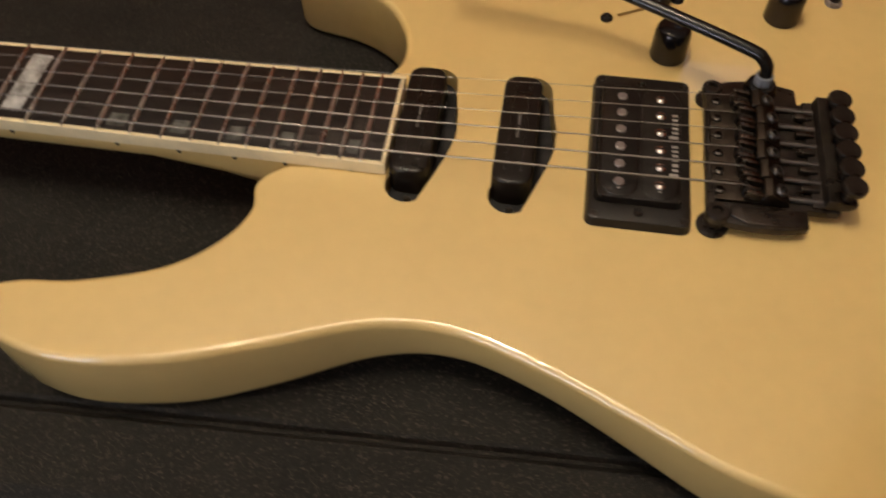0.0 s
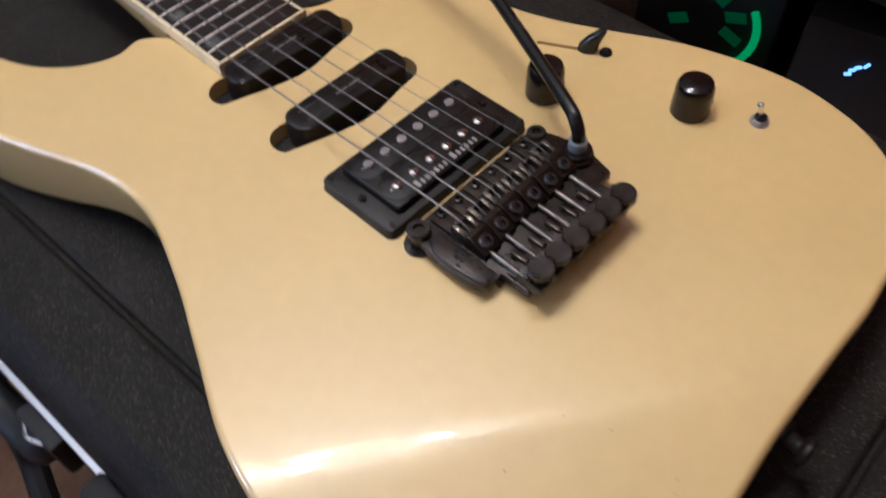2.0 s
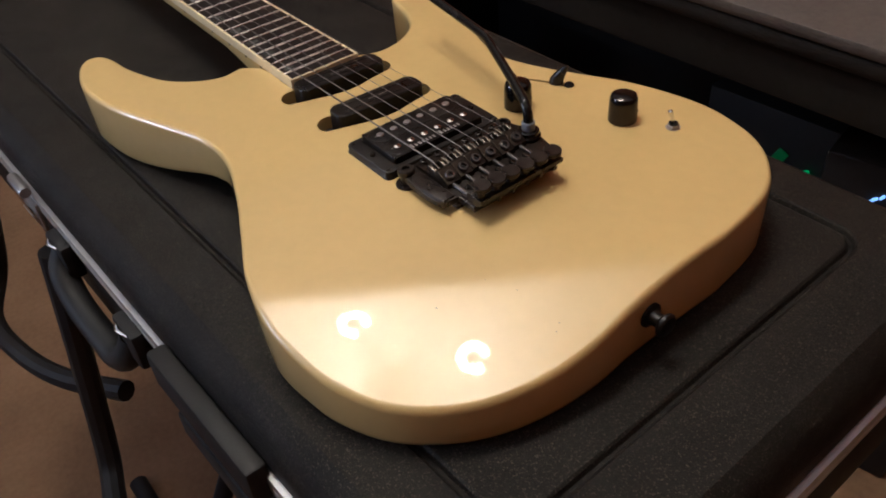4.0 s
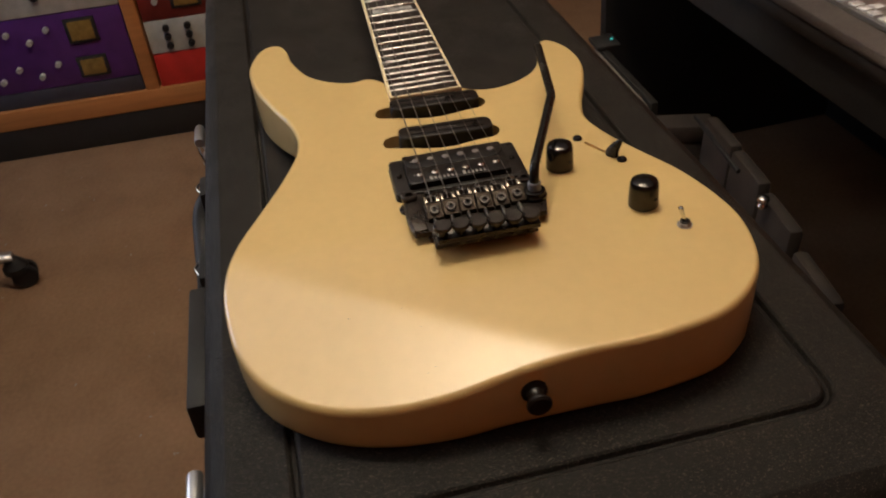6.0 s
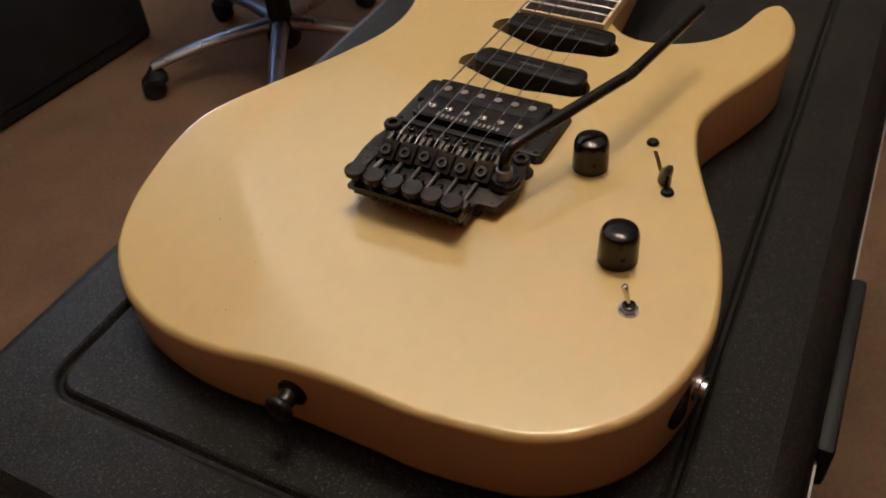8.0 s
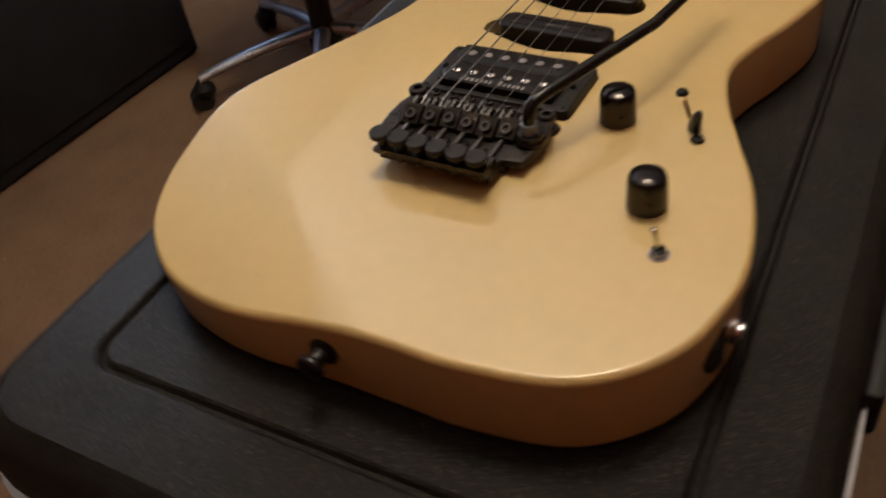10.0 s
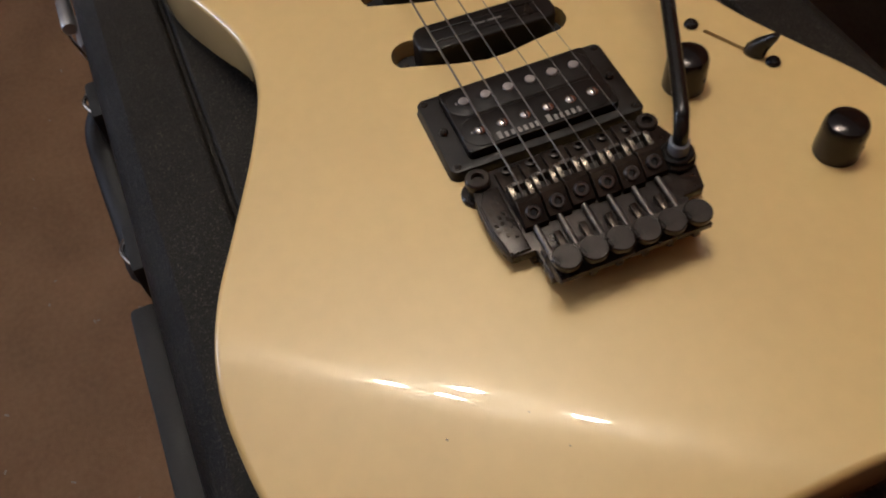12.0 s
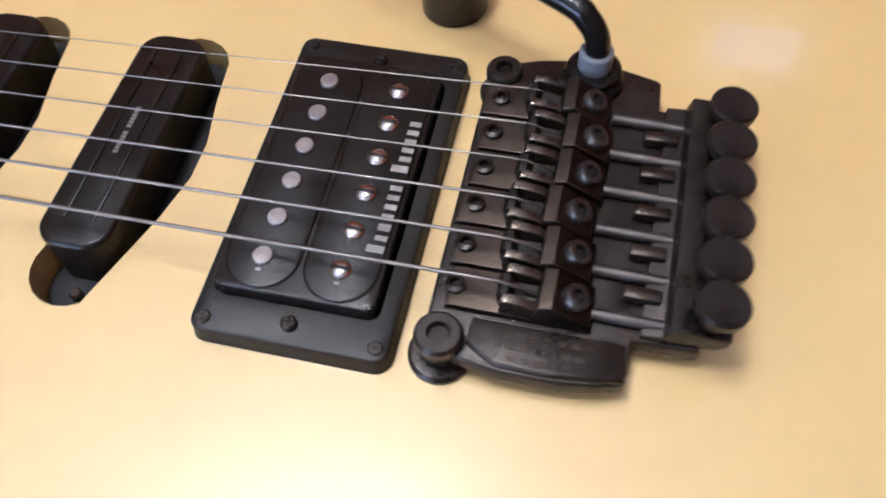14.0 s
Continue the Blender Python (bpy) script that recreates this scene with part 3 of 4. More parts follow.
for y, r in zip(STR_Y, STR_R):
    yn = mid(NUT) + (y - 0.0015) * 0.0350 / 0.0535
    bm = B()
    tube(bm, [(0.0545, y, 0.0110), (0.0500, y, 0.0140), (0.0440, y, 0.0158), (0.0400, y, 0.0158), (END, mid(END) + (y - 0.0015) * 0.0490 / 0.0535, 0.0128), (NUT, yn, 0.0098)], r, 8)
    part("string", bm, M["steel"], guitar, "steel string", UP)

# single-coil sized pickups
for cx in SLOTS:
    # Dark slab put in for the shade at the bottom of the route.
    bm = B()
    slab(bm, inset(ccw(slot(cx)), 0.0006), -0.0185, -0.0090, 0.0005)
    part("route_shade", bm, M["hole"], guitar, "dark slab standing in for the shade deep in the pickup route", UP)
    bm = B()
    lean = Matrix.Translation((0, 0, 0.0012)) @ pose(0, 0, 0, -1.6, 0, 0)
    slab(bm, rounded(cx - 0.0118, cx + 0.0070, -0.0315, 0.0385, 0.0065), -0.016, 0.0050, 0.0014, lean)
    pk = part("single_coil_pickup", bm, M["plastic"], guitar, "black covered single-coil pickup set in its route", UP)
    bm = B()
    for dx in (-0.0062, 0.0012):
        box(bm, (cx + dx, 0.004, 0.0051), (0.0012, 0.056, 0.0006), 0.0002, lean)
    part("blade", bm, M["plastic"], pk)
    bm = B()
    for k in range(13):
        if k != 6:
            box(bm, (cx - 0.0024, -0.003 + 0.0012 * k, 0.00505), (0.0013, 0.0009, 0.00012), 0, lean)
    part("printed_mark", bm, M["faint"], pk, "small pale printed mark")
    bm = B()
    lathe(bm, [(0.0016, -0.004), (0.0016, 0.0008), (0.0011, 0.0014), (0, 0.0014)], Matrix.Translation((cx - 0.002, -0.0375, -0.006)), 16)
    part("mounting_screw", bm, M["bridge2"], pk)

# bridge humbucker in its ring
hb = thing("humbucker", "", "")
hb.parent, hb.matrix_basis = guitar, Matrix.Translation(UP)
bm = B()
outer = rounded(-0.0222, 0.0236, -0.0445, 0.0450, 0.0035)
ring_out = [[(p.x, p.y, z) for p in inset(outer, d)] for d, z in ((-0.0006, 0), (0, 0.0015), (0, 0.0044), (0.0004, 0.0051), (0.0012, 0.0054))]
inner = rounded(-0.0195, 0.0195, -0.0352, 0.0352, 0.0030)
ring_in = [[(p.x, p.y, z) for p in inner] for z in (0.0054, 0.0006)]
stack(bm, ring_out + ring_in, cap_low=True, cap_high=True)
part("pickup_ring", bm, M["ringp"], hb, "black plastic mounting ring")


def stadium(cx, hx, hy, n=12):
    pts = []
    for k in range(n + 1):
        a = math.pi * k / n
        pts.append((cx + hx * math.cos(a), hy - hx + hx * math.sin(a)))
    for k in range(n + 1):
        a = math.pi + math.pi * k / n
        pts.append((cx + hx * math.cos(a), -hy + hx + hx * math.sin(a)))
    return [Vector(p) for p in pts]


bm = B()
slab(bm, rounded(-0.0185, 0.0185, -0.0400, 0.0400, 0.002), 0.0007, 0.0049, 0.0003)
part("pickup_base", bm, M["plastic"], hb)
bm = B()
slab(bm, rounded(-0.0187, 0.0187, -0.0348, 0.0348, 0.002), 0.005, 0.0094, 0.0004)
part("coil_fill", bm, M["plastic"], hb, "black filling between the bobbins")
for cx in (-0.0091, 0.0091):
    bm = B()
    slab(bm, stadium(cx, 0.0088, 0.0345), 0.006, 0.0098, 0.0008)
    bob = part("bobbin", bm, M["plastic"], hb, "black bobbin")
    for k in range(6):
        y = 0.0 + (k - 2.5) * 0.0105
        bm = B()
        if cx < 0:
            lathe(bm, [(0.0024, 0.0095), (0.0024, 0.0103), (0.0021, 0.0106), (0, 0.0106)], Matrix.Translation((cx, y, 0)), 20)
            part("pole_slug", bm, M["slug"], hb, "grey pole slug")
        else:
            lathe(bm, [(0.0025, 0.0095), (0.0025, 0.0102), (0.0018, 0.0109), (0.0008, 0.0111), (0, 0.0111)], Matrix.Translation((cx, y, 0)), 20)
            ps = part("pole_screw", bm, M["screw"], hb, "slotted nickel pole screw")
            bm = B()
            box(bm, (cx, y, 0.01095), (0.0044, 0.0006, 0.0005), 0, None)
            part("slot", bm, M["hole"], hb)
    bm = B()
    box(bm, (cx, -0.0297, 0.0098), (0.0012, 0.0008, 0.0003))
    part("bobbin_hole", bm, M["mark"], hb)
y = -0.0205
for k in range(14):
    wide = 0.0019 if k in (0, 2, 8) else 0.0014
    if k != 7:
        bm = B()
        tall = 0.0041 if k in (0, 8) else 0.0029
        box(bm, (0.0172 - tall / 2, y + wide / 2, 0.00987), (tall, wide, 0.00012), 0)
        part("printed_bar", bm, M["mark"], hb, "pale printed lettering drawn as plain bars")
    y += wide + 0.0013
for x, y in ((-0.0190, -0.0415), (0.0205, -0.0412), (-0.0190, 0.0415), (0.0205, 0.0415), (0.0005, -0.0395), (0.0005, 0.0393)):
    bm = B()
    big = abs(x) < 0.005
    zt = 0.0070 if big else 0.0058
    lathe(bm, [(0.0019, 0.004), (0.0019, zt - 0.0005), (0.0014, zt), (0, zt)], Matrix.Translation((x, y, 0)), 16)
    sc = part("ring_screw", bm, M["bridge2"], hb, "small black cross-head screw")
    bm = B()
    box(bm, (x, y, zt), (0.0020, 0.0004, 0.0004)), box(bm, (x, y, zt), (0.0004, 0.0020, 0.0004))
    part("cross_slot", bm, M["hole"], hb)

# floating tremolo bridge
br = thing("tremolo_bridge", "", "")
br.parent, br.matrix_basis = guitar, Matrix.Translation(UP)
bm = B()
plate = [(0.0300, -0.0340), (0.0312, -0.0385), (0.036, -0.0405), (0.042, -0.0418), (0.048, -0.0425), (0.060, -0.0425), (0.067, -0.0416), (0.0725, -0.0402), (0.0733, -0.0395), (0.0735, -0.0300),
         (0.0872, -0.0298), (0.0876, -0.0293), (0.0876, 0.0330), (0.0872, 0.0335), (0.0735, 0.0338), (0.0732, 0.0425), (0.0722, 0.0435), (0.062, 0.0460), (0.052, 0.0468), (0.042, 0.0450), (0.0312, 0.0412), (0.0300, 0.0360)]
slab(bm, plate, 0.0045, 0.0085, 0.0008)
part("base_plate", bm, M["bridge"], br, "black worn base plate")
bm = B()
box(bm, (0.066, 0.0015, -0.002), (0.016, 0.066, 0.012), 0.001)
part("tremolo_block", bm, M["bridge2"], br)
bm = B()
slab(bm, [Vector((x, y)) for x, y in ((0.040, -0.0315), (0.0725, -0.0315), (0.0728, -0.0400), (0.058, -0.0418), (0.046, -0.0415), (0.0395, -0.0375))], 0.008, 0.0098, 0.0008)
part("side_cover", bm, M["bridge"], br, "black side plate with faint cast lettering")
for row, (x0, n) in enumerate(((0.0450, 8), (0.0462, 7), (0.0495, 5))):
    for k in range(n):
        bm = B()
        box(bm, (x0 + 0.0029 * k, -0.0342 - 0.0027 * row, 0.00983), (0.0018, 0.0014, 0.00012))
        part("cast_bar", bm, M["bridge2"], br)
for y, r, low in ((-0.0375, 1.0, 0.0), (0.0390, 0.88, 0.0014)):
    bm = B()
    lathe(bm, [(0.0072 * r, -0.004), (0.0072 * r, 0.0012), (0.0064 * r, 0.0020), (0.0042 * r, 0.0022), (0.0042 * r, 0.0070 - low), (0.0050 * r, 0.0074 - low), (0.0053 * r, 0.0082 - low),
               (0.0053 * r, 0.0108 - low), (0.0046 * r, 0.0116 - low), (0.0026 * r, 0.0116 - low), (0.0024 * r, 0.0096 - low), (0, 0.0096 - low)], Matrix.Translation((0.0338, y, 0)), 32)
    part("pivot_stud", bm, M["bridge"], br, "black pivot stud with a hex socket")


FLIP = pose(0, 0, 0, 90, 0, 0)
bm = B()
slab(bm, [(0.0318, 0.0084), (0.0318, 0.0100), (0.0330, 0.0104), (0.0505, 0.0104), (0.0518, 0.0160), (0.0545, 0.0166), (0.0628, 0.0114), (0.0632, 0.0084)], -0.0049, 0.0049, 0.0004, FLIP)
bmesh.ops.recalc_face_normals(bm, faces=bm.faces)
SADDLE_ME = finish("saddle", bm, M["saddle"])
bm = B()
slab(bm, [(0.0436, 0.0100), (0.0432, 0.0140), (0.0440, 0.0158), (0.0452, 0.0160), (0.0500, 0.0152), (0.0516, 0.0140), (0.0516, 0.0100)], -0.0010, 0.0010, 0.0003, FLIP)
bmesh.ops.recalc_face_normals(bm, faces=bm.faces)
CHEEK_ME = finish("saddle_cheek", bm, M["insert"])
bm = B()
slab(bm, [(0.0428, 0.0102), (0.0424, 0.0136), (0.0434, 0.0154), (0.0448, 0.0152), (0.0462, 0.0122), (0.0516, 0.0122), (0.0516, 0.0102)], -0.0024, 0.0024, 0.0004, FLIP)
bmesh.ops.recalc_face_normals(bm, faces=bm.faces)
CLAMP_ME = finish("string_clamp", bm, M["bridge"])
bm = B()
lathe(bm, [(0.0031, 0), (0.0031, 0.0016), (0.0027, 0.0022), (0.0016, 0.0022), (0.0015, 0.0006), (0, 0.0006)], None, 24)
LOCK_ME = finish("lock_screw", bm, M["bolt"])
bm = B()
lathe(bm, [(0.0013, 0.0006), (0.0013, 0.0012), (0, 0.0012)], None, 6)
SOCKET_ME = finish("socket", bm, M["hole"])
bm = B()
lathe(bm, [(0.0022, 0), (0.0022, 0.0014), (0.0012, 0.0018), (0.0011, 0.0004), (0, 0.0004)], None, 20)
FOOT_ME = finish("intonation_screw", bm, M["bridge"])
bm = B()
tube(bm, [(0, 0, 0), (0.0170, 0, -0.0005)], 0.0014, 12)
BOLT_ME = finish("lock_bolt", bm, M["bolt"])
bm = B()
prof = [(0, 0.0088), (0.0051, 0.0088), (0.0055, 0.0083), (0.0055, 0.0064), (0.0050, 0.0058), (0.0028, 0.0056), (0.0026, -0.0050), (0, -0.0050)]
lathe(bm, prof, None, 28)
TUNER_ME = finish("fine_tuner", bm, M["bridge"])
shift = (0.0016, 0.0004, -0.0008, 0.0, 0.0002, -0.0014)
for k, y in enumerate(STR_Y):
    dx = shift[k]
    shared("saddle", SADDLE_ME, br, (dx, y, 0), "worn black string saddle")
    for side in (-0.0037, 0.0037):
        shared("saddle_cheek", CHEEK_ME, br, (dx, y + side, 0))
    shared("string_clamp", CLAMP_ME, br, (dx, y, 0))
    shared("lock_screw", LOCK_ME, br, pose(0.0586 + dx, y, 0.0137, 0, 32, 0))
    shared("socket", SOCKET_ME, br, pose(0.0586 + dx, y, 0.0137, 0, 32, 0))
    shared("intonation_screw", FOOT_ME, br, pose(0.0350, y, 0.0101, 0, -6, 0))
    shared("lock_bolt", BOLT_ME, br, (0.0625, y - 0.0006, 0.0100), "bare steel lock bolt")
    shared("fine_tuner", TUNER_ME, br, pose(0.0885, y + 0.0002, 0.0140 - 0.00045 * k, 0, 4, 0), "round black fine tuner")
bm = B()
slab(bm, [(0.0752, 0.0086), (0.0752, 0.0100), (0.0796, 0.0104), (0.0806, 0.0148), (0.0864, 0.0146), (0.0872, 0.0142), (0.0928, 0.0140), (0.0926, 0.0112), (0.0905, 0.0092), (0.0880, 0.0086)], -0.0335, 0.0290, 0.0006, FLIP)
bmesh.ops.recalc_face_normals(bm, faces=bm.faces)
part("tuner_bar", bm, M["bridge"], br, "black fine tuner bar")
for k in range(5):
    bm = B()
    box(bm, (0.0745, STR_Y[k] + 0.0053, 0.0105), (0.0080, 0.0030, 0.0030), 0.0005)
    part("leaf_spring", bm, M["bridge2"], br)
for k in range(1, 6):
    bm = B()
    tube(bm, [(0.0885, STR_Y[k], 0.0088), (0.0918, STR_Y[k], 0.0086)], 0.0017, 12)
    part("screw_end", bm, M["bridge2"], br)

# tremolo arm
arm = thing("tremolo_arm", "", "")
arm.parent, arm.matrix_basis = guitar, Matrix.Translation(UP)
bm = B()
lathe(bm, [(0.0078, 0.0080), (0.0078, 0.0105), (0.0068, 0.0118), (0.0068, 0.0135), (0.0060, 0.0142), (0, 0.0142)], Matrix.Translation((0.0560, 0.0400, 0)), 32)
part("arm_socket", bm, M["gloss"], arm, "black arm socket")
bm = B()
lathe(bm, [(0.0042, 0.0138), (0.0042, 0.0192), (0.0038, 0.0196), (0, 0.0196)], Matrix.Translation((0.0560, 0.0400, 0)), 24)
part("collar", bm, M["sleeve"], arm, "grey nylon collar")
bm = B()
tube(bm, smooth_path([(0.0560, 0.0400, 0.0180), (0.0556, 0.0401, 0.0235), (0.0525, 0.0412, 0.0280), (0.0470, 0.0438, 0.0302), (0.020, 0.0558, 0.0325), (-0.014, 0.0705, 0.0348), (-0.023, 0.0742, 0.0352), (-0.032, 0.0762, 0.0355), (-0.070, 0.0825, 0.0358), (-0.1040, 0.0880, 0.0360)], 8), 0.0031, 16)
part("arm_rod", bm, M["gloss"], arm, "bent gloss black arm")

# knobs, switches, jack, strap button
KNOB = [(0.0094, 0.0012), (0.0094, 0.0030), (0.0091, 0.0130), (0.0089, 0.0158), (0.0080, 0.0178), (0.0060, 0.0189), (0.0030, 0.0193), (0, 0.0194)]
for x, y in ((0.0140, 0.0692), (0.0735, 0.1055)):
    bm = B()
    lathe(bm, [(0, 0.0003)] + [(0.0094, 0.0003)] + KNOB, Matrix.Translation((x, y, 0)), 48)
    kb = part("control_knob", bm, M["knob"], guitar, "black chrome dome knob", UP)
    bm = B()
    lathe(bm, [(0.0011, 0), (0.0011, 0.0003), (0, 0.0003)], pose(x + 0.0078, y + 0.0047, 0.0075, 0, 90, 31), 12)
    part("set_screw", bm, M["hole"], kb)
sw = thing("blade_switch", "", "")
sw.parent, sw.matrix_basis = guitar, Matrix.Translation(UP)
for x, y in ((-0.0183, 0.0922), (0.0190, 0.1118)):
    bm = B()
    lathe(bm, [(0.0034, 0), (0.0034, 0.0008), (0.0026, 0.0019), (0.0012, 0.0023), (0, 0.0023)], Matrix.Translation((x, y, 0)), 24)
    sc = part("switch_screw", bm, M["gloss"], sw, "black domed screw")
    bm = B()
    box(bm, (x, y, 0.0023), (0.0022, 0.0004, 0.0004)), box(bm, (x, y, 0.0023), (0.0004, 0.0022, 0.0004))
    part("cross_slot", bm, M["hole"], sw)
bm = B()
rings = []
turn = pose(0.0105, 0.1075, 0, 0, 0, 28)
for z, hx, hy, ox in ((0.0003, 0.0052, 0.0034, 0), (0.004, 0.0050, 0.0032, 0.0006), (0.0085, 0.0040, 0.0026, 0.0030), (0.0125, 0.0027, 0.0022, 0.0058), (0.0148, 0.0016, 0.0014, 0.0072)):
    rings.append([turn @ Vector((ox + hx * math.cos(a), hy * math.sin(a), z)) for a in [2 * math.pi * k / 16 for k in range(16)]])
stack(bm, rings)
part("switch_tip", bm, M["gloss"], sw, "black wedge-shaped lever tip")
tg = thing("mini_toggle", "", "")
tg.parent, tg.matrix_basis = guitar, Matrix.Translation(UP)
bm = B()
lathe(bm, [(0.0047, 0), (0.0047, 0.0004), (0, 0.0004)], Matrix.Translation((0.1020, 0.1208, 0)), 24)
lathe(bm, [(0.0041, 0.0004), (0.0041, 0.0020), (0.0036, 0.0024), (0, 0.0024)], Matrix.Translation((0.1020, 0.1208, 0)), 6)
part("hex_nut", bm, M["slug"], tg, "dull nickel hex nut")
bm = B()
lathe(bm, [(0.0030, 0.0020), (0.0030, 0.0034), (0.0024, 0.0036), (0.0022, 0.0026), (0, 0.0026)], Matrix.Translation((0.1020, 0.1208, 0)), 20)
part("bushing", bm, M["gloss"], tg, "dark bushing")
bm = B()
tube(bm, [(0.1020, 0.1208, 0.002), (0.1016, 0.1196, 0.0065), (0.1011, 0.1180, 0.0112), (0.1009, 0.1176, 0.0126), (0.10085, 0.1174, 0.0132)], 0.0010, 12, [0.0010, 0.0011, 0.0016, 0.0015, 0.0007])
part("toggle_lever", bm, M["chrome"], tg, "small chrome bat lever")
bm = B()
lathe(bm, [(0, -0.0005), (0.0072, -0.0005), (0.0072, 0.0016), (0.0048, 0.0028), (0.0040, 0.0052), (0.0042, 0.0078), (0.0058, 0.0090), (0.0068, 0.0100), (0.0068, 0.0116), (0.0058, 0.0127), (0.0030, 0.0131), (0, 0.0131)], pose(0.1905, 0.0010, -0.0205, 0, 90, 0), 32)
part("strap_button", bm, M["ringp"], guitar, "black strap button on the tail", UP)
jk = thing("output_jack", "", "")
jk.parent, jk.matrix_basis = guitar, Matrix.Translation(UP) @ pose(0.1115, 0.1546, -0.0225, 90, 0, 180 - 7)
bm = B()
slab(bm, [(0.0240 * math.cos(a), 0.0138 * math.sin(a)) for a in [2 * math.pi * k / 40 for k in range(40)]], -0.002, 0.0018, 0.0007)
part("jack_plate", bm, M["gloss"], jk, "oval black jack plate")
bm = B()
lathe(bm, [(0.0062, 0.0016), (0.0062, 0.0036), (0.0052, 0.0042), (0.0046, 0.0042), (0.0046, 0.0062), (0.0032, 0.0064), (0.0031, 0.003), (0, 0.003)], None, 28)
part("jack_socket", bm, M["chrome"], jk, "chrome jack socket")

# small chips and dents in the lacquer of the forearm contour
for x, y, r in ((0.129, -0.058, 0.00035), (0.145, -0.050, 0.00035), (0.126, -0.088, 0.0005), (0.173, -0.047, 0.0004), (0.1755, -0.0515, 0.0004)):
    bm = B()
    lathe(bm, [(0, -0.0004), (r, -0.0004), (r * 0.9, 0.00006), (0, 0.00004)], pose(x, y, -drop((x, y)), 6, -8, 30) @ Matrix.Diagonal((1.6, 0.8, 1, 1)), 10)
    part("paint_chip", bm, M["chip"], body, "tiny dark chip in the lacquer")

# ---- guitar case on its stand ----
TWIST = pose(0, 0.0095, 0, 0, 0, 2.0)
case = thing("guitar_case", "closed black textured guitar case with aluminium rail lying flat", "guitar case", Matrix.Translation((0, 0, CASE - 0.125)) @ TWIST)
U0, U1, V = -0.79, 0.283, 0.199


def ring_of(d, z, r, pad=0.0):
    return [(p.x, p.y, z) for p in rounded(U0 + d, U1 - d, -V + d, V - d, max(r - d, 0.004) + pad, 8)]


bm = B()
rings = [ring_of(0.002, 0.084, 0.05), ring_of(0.0, 0.088, 0.05), ring_of(0.0, 0.100, 0.05), ring_of(0.003, 0.112, 0.05), ring_of(0.009, 0.120, 0.05), ring_of(0.017, 0.1245, 0.05), ring_of(0.024, 0.125, 0.05)]


def groove(d, z, r):
    return [(p.x, p.y, z) for p in rounded(U0 + 0.055 + d, 0.2265 - d, -0.1495 + d, 0.1495 - d, r - d, 8)]


rings += [groove(0.0, 0.125, 0.020), groove(0.0015, 0.1241, 0.020), groove(0.003, 0.1216, 0.020), groove(0.005, 0.1216, 0.020), groove(0.0065, 0.1241, 0.020), groove(0.008, 0.125, 0.020)]
stack(bm, rings)
bmesh.ops.recalc_face_normals(bm, faces=bm.faces)
part("lid", bm, M["case"], case, "black grained lid with a pressed groove", angle=24)
bm = B()
stack(bm, [ring_of(0.022, 0.0, 0.05), ring_of(0.008, 0.004, 0.05), ring_of(0.0, 0.016, 0.05), ring_of(0.0, 0.066, 0.05), ring_of(0.002, 0.070, 0.05)])
part("bottom_shell", bm, M["case"], case, "black grained bottom shell", angle=50)
bm = B()
stack(bm, [ring_of(0.0008, 0.0695, 0.05), ring_of(-0.0030, 0.0700, 0.05), ring_of(-0.0034, 0.0760, 0.05), ring_of(-0.0012, 0.0770, 0.05), ring_of(-0.0034, 0.0780, 0.05), ring_of(-0.0030, 0.0838, 0.05), ring_of(0.0008, 0.0845, 0.05)])
part("rail", bm, M["aluminium"], case, "bare aluminium closing rail")


def latch(u, side):
    m = pose(u, side * (V + 0.0032), 0.077, 0, 0, 0 if side < 0 else 180)
    bm = B()
    box(bm, (0, -0.0015, -0.012), (0.034, 0.003, 0.026), 0.0008)
    ob = part("latch", bm, M["silver"], case, "dull silver draw latch", m)
    bm = B()
    tube(bm, smooth_path([(-0.011, -0.004, -0.012), (-0.011, -0.0075, 0.004), (-0.008, -0.0065, 0.013), (0.008, -0.0065, 0.013), (0.011, -0.0075, 0.004), (0.011, -0.004, -0.012)], 5), 0.0014, 8)
    part("loop", bm, M["chrome"], ob)
    bm = B()
    box(bm, (0, -0.0075, -0.016), (0.022, 0.0035, 0.018), 0.0012, pose(0, 0, 0, 14))
    lathe(bm, [(0, -0.0155), (0.0045, -0.0155), (0.0050, -0.013), (0.0050, 0.013), (0.0045, 0.0155), (0, 0.0155)], pose(0, -0.0045, 0.0145, 0, 90, 0), 16)
    part("lever", bm, M["silver"], ob)
    return ob


for u in (-0.285, 0.157):
    latch(u, -1)
for u, side, long in ((0.026, -1, 0.125), (0.023, 1, 0.125)):
    bm = B()
    out = 0.014 if side < 0 else 0.009
    box(bm, (u, side * (V + out / 2), 0.079), (long, out, 0.030), 0.003)
    part("edge_bumper", bm, M["rubber"], case, "black moulded edge bumper")
bm = B()
box(bm, (0.020, -V - 0.004, 0.014), (0.128, 0.010, 0.024), 0.003)
part("edge_bumper", bm, M["rubber"], case, "black moulded edge bumper")
# carrying handle on the bass side
bm = B()
path = smooth_path([(-0.224, -V - 0.004, 0.058), (-0.216, -V - 0.014, 0.046), (-0.192, -V - 0.017, 0.030), (-0.152, -V - 0.016, 0.021), (-0.126, -V - 0.015, 0.021), (-0.106, -V - 0.011, 0.036), (-0.098, -V - 0.004, 0.056)], 6)
tube(bm, path, 0.011, 12)
part("handle", bm, M["rubber"], case, "black moulded carrying handle")
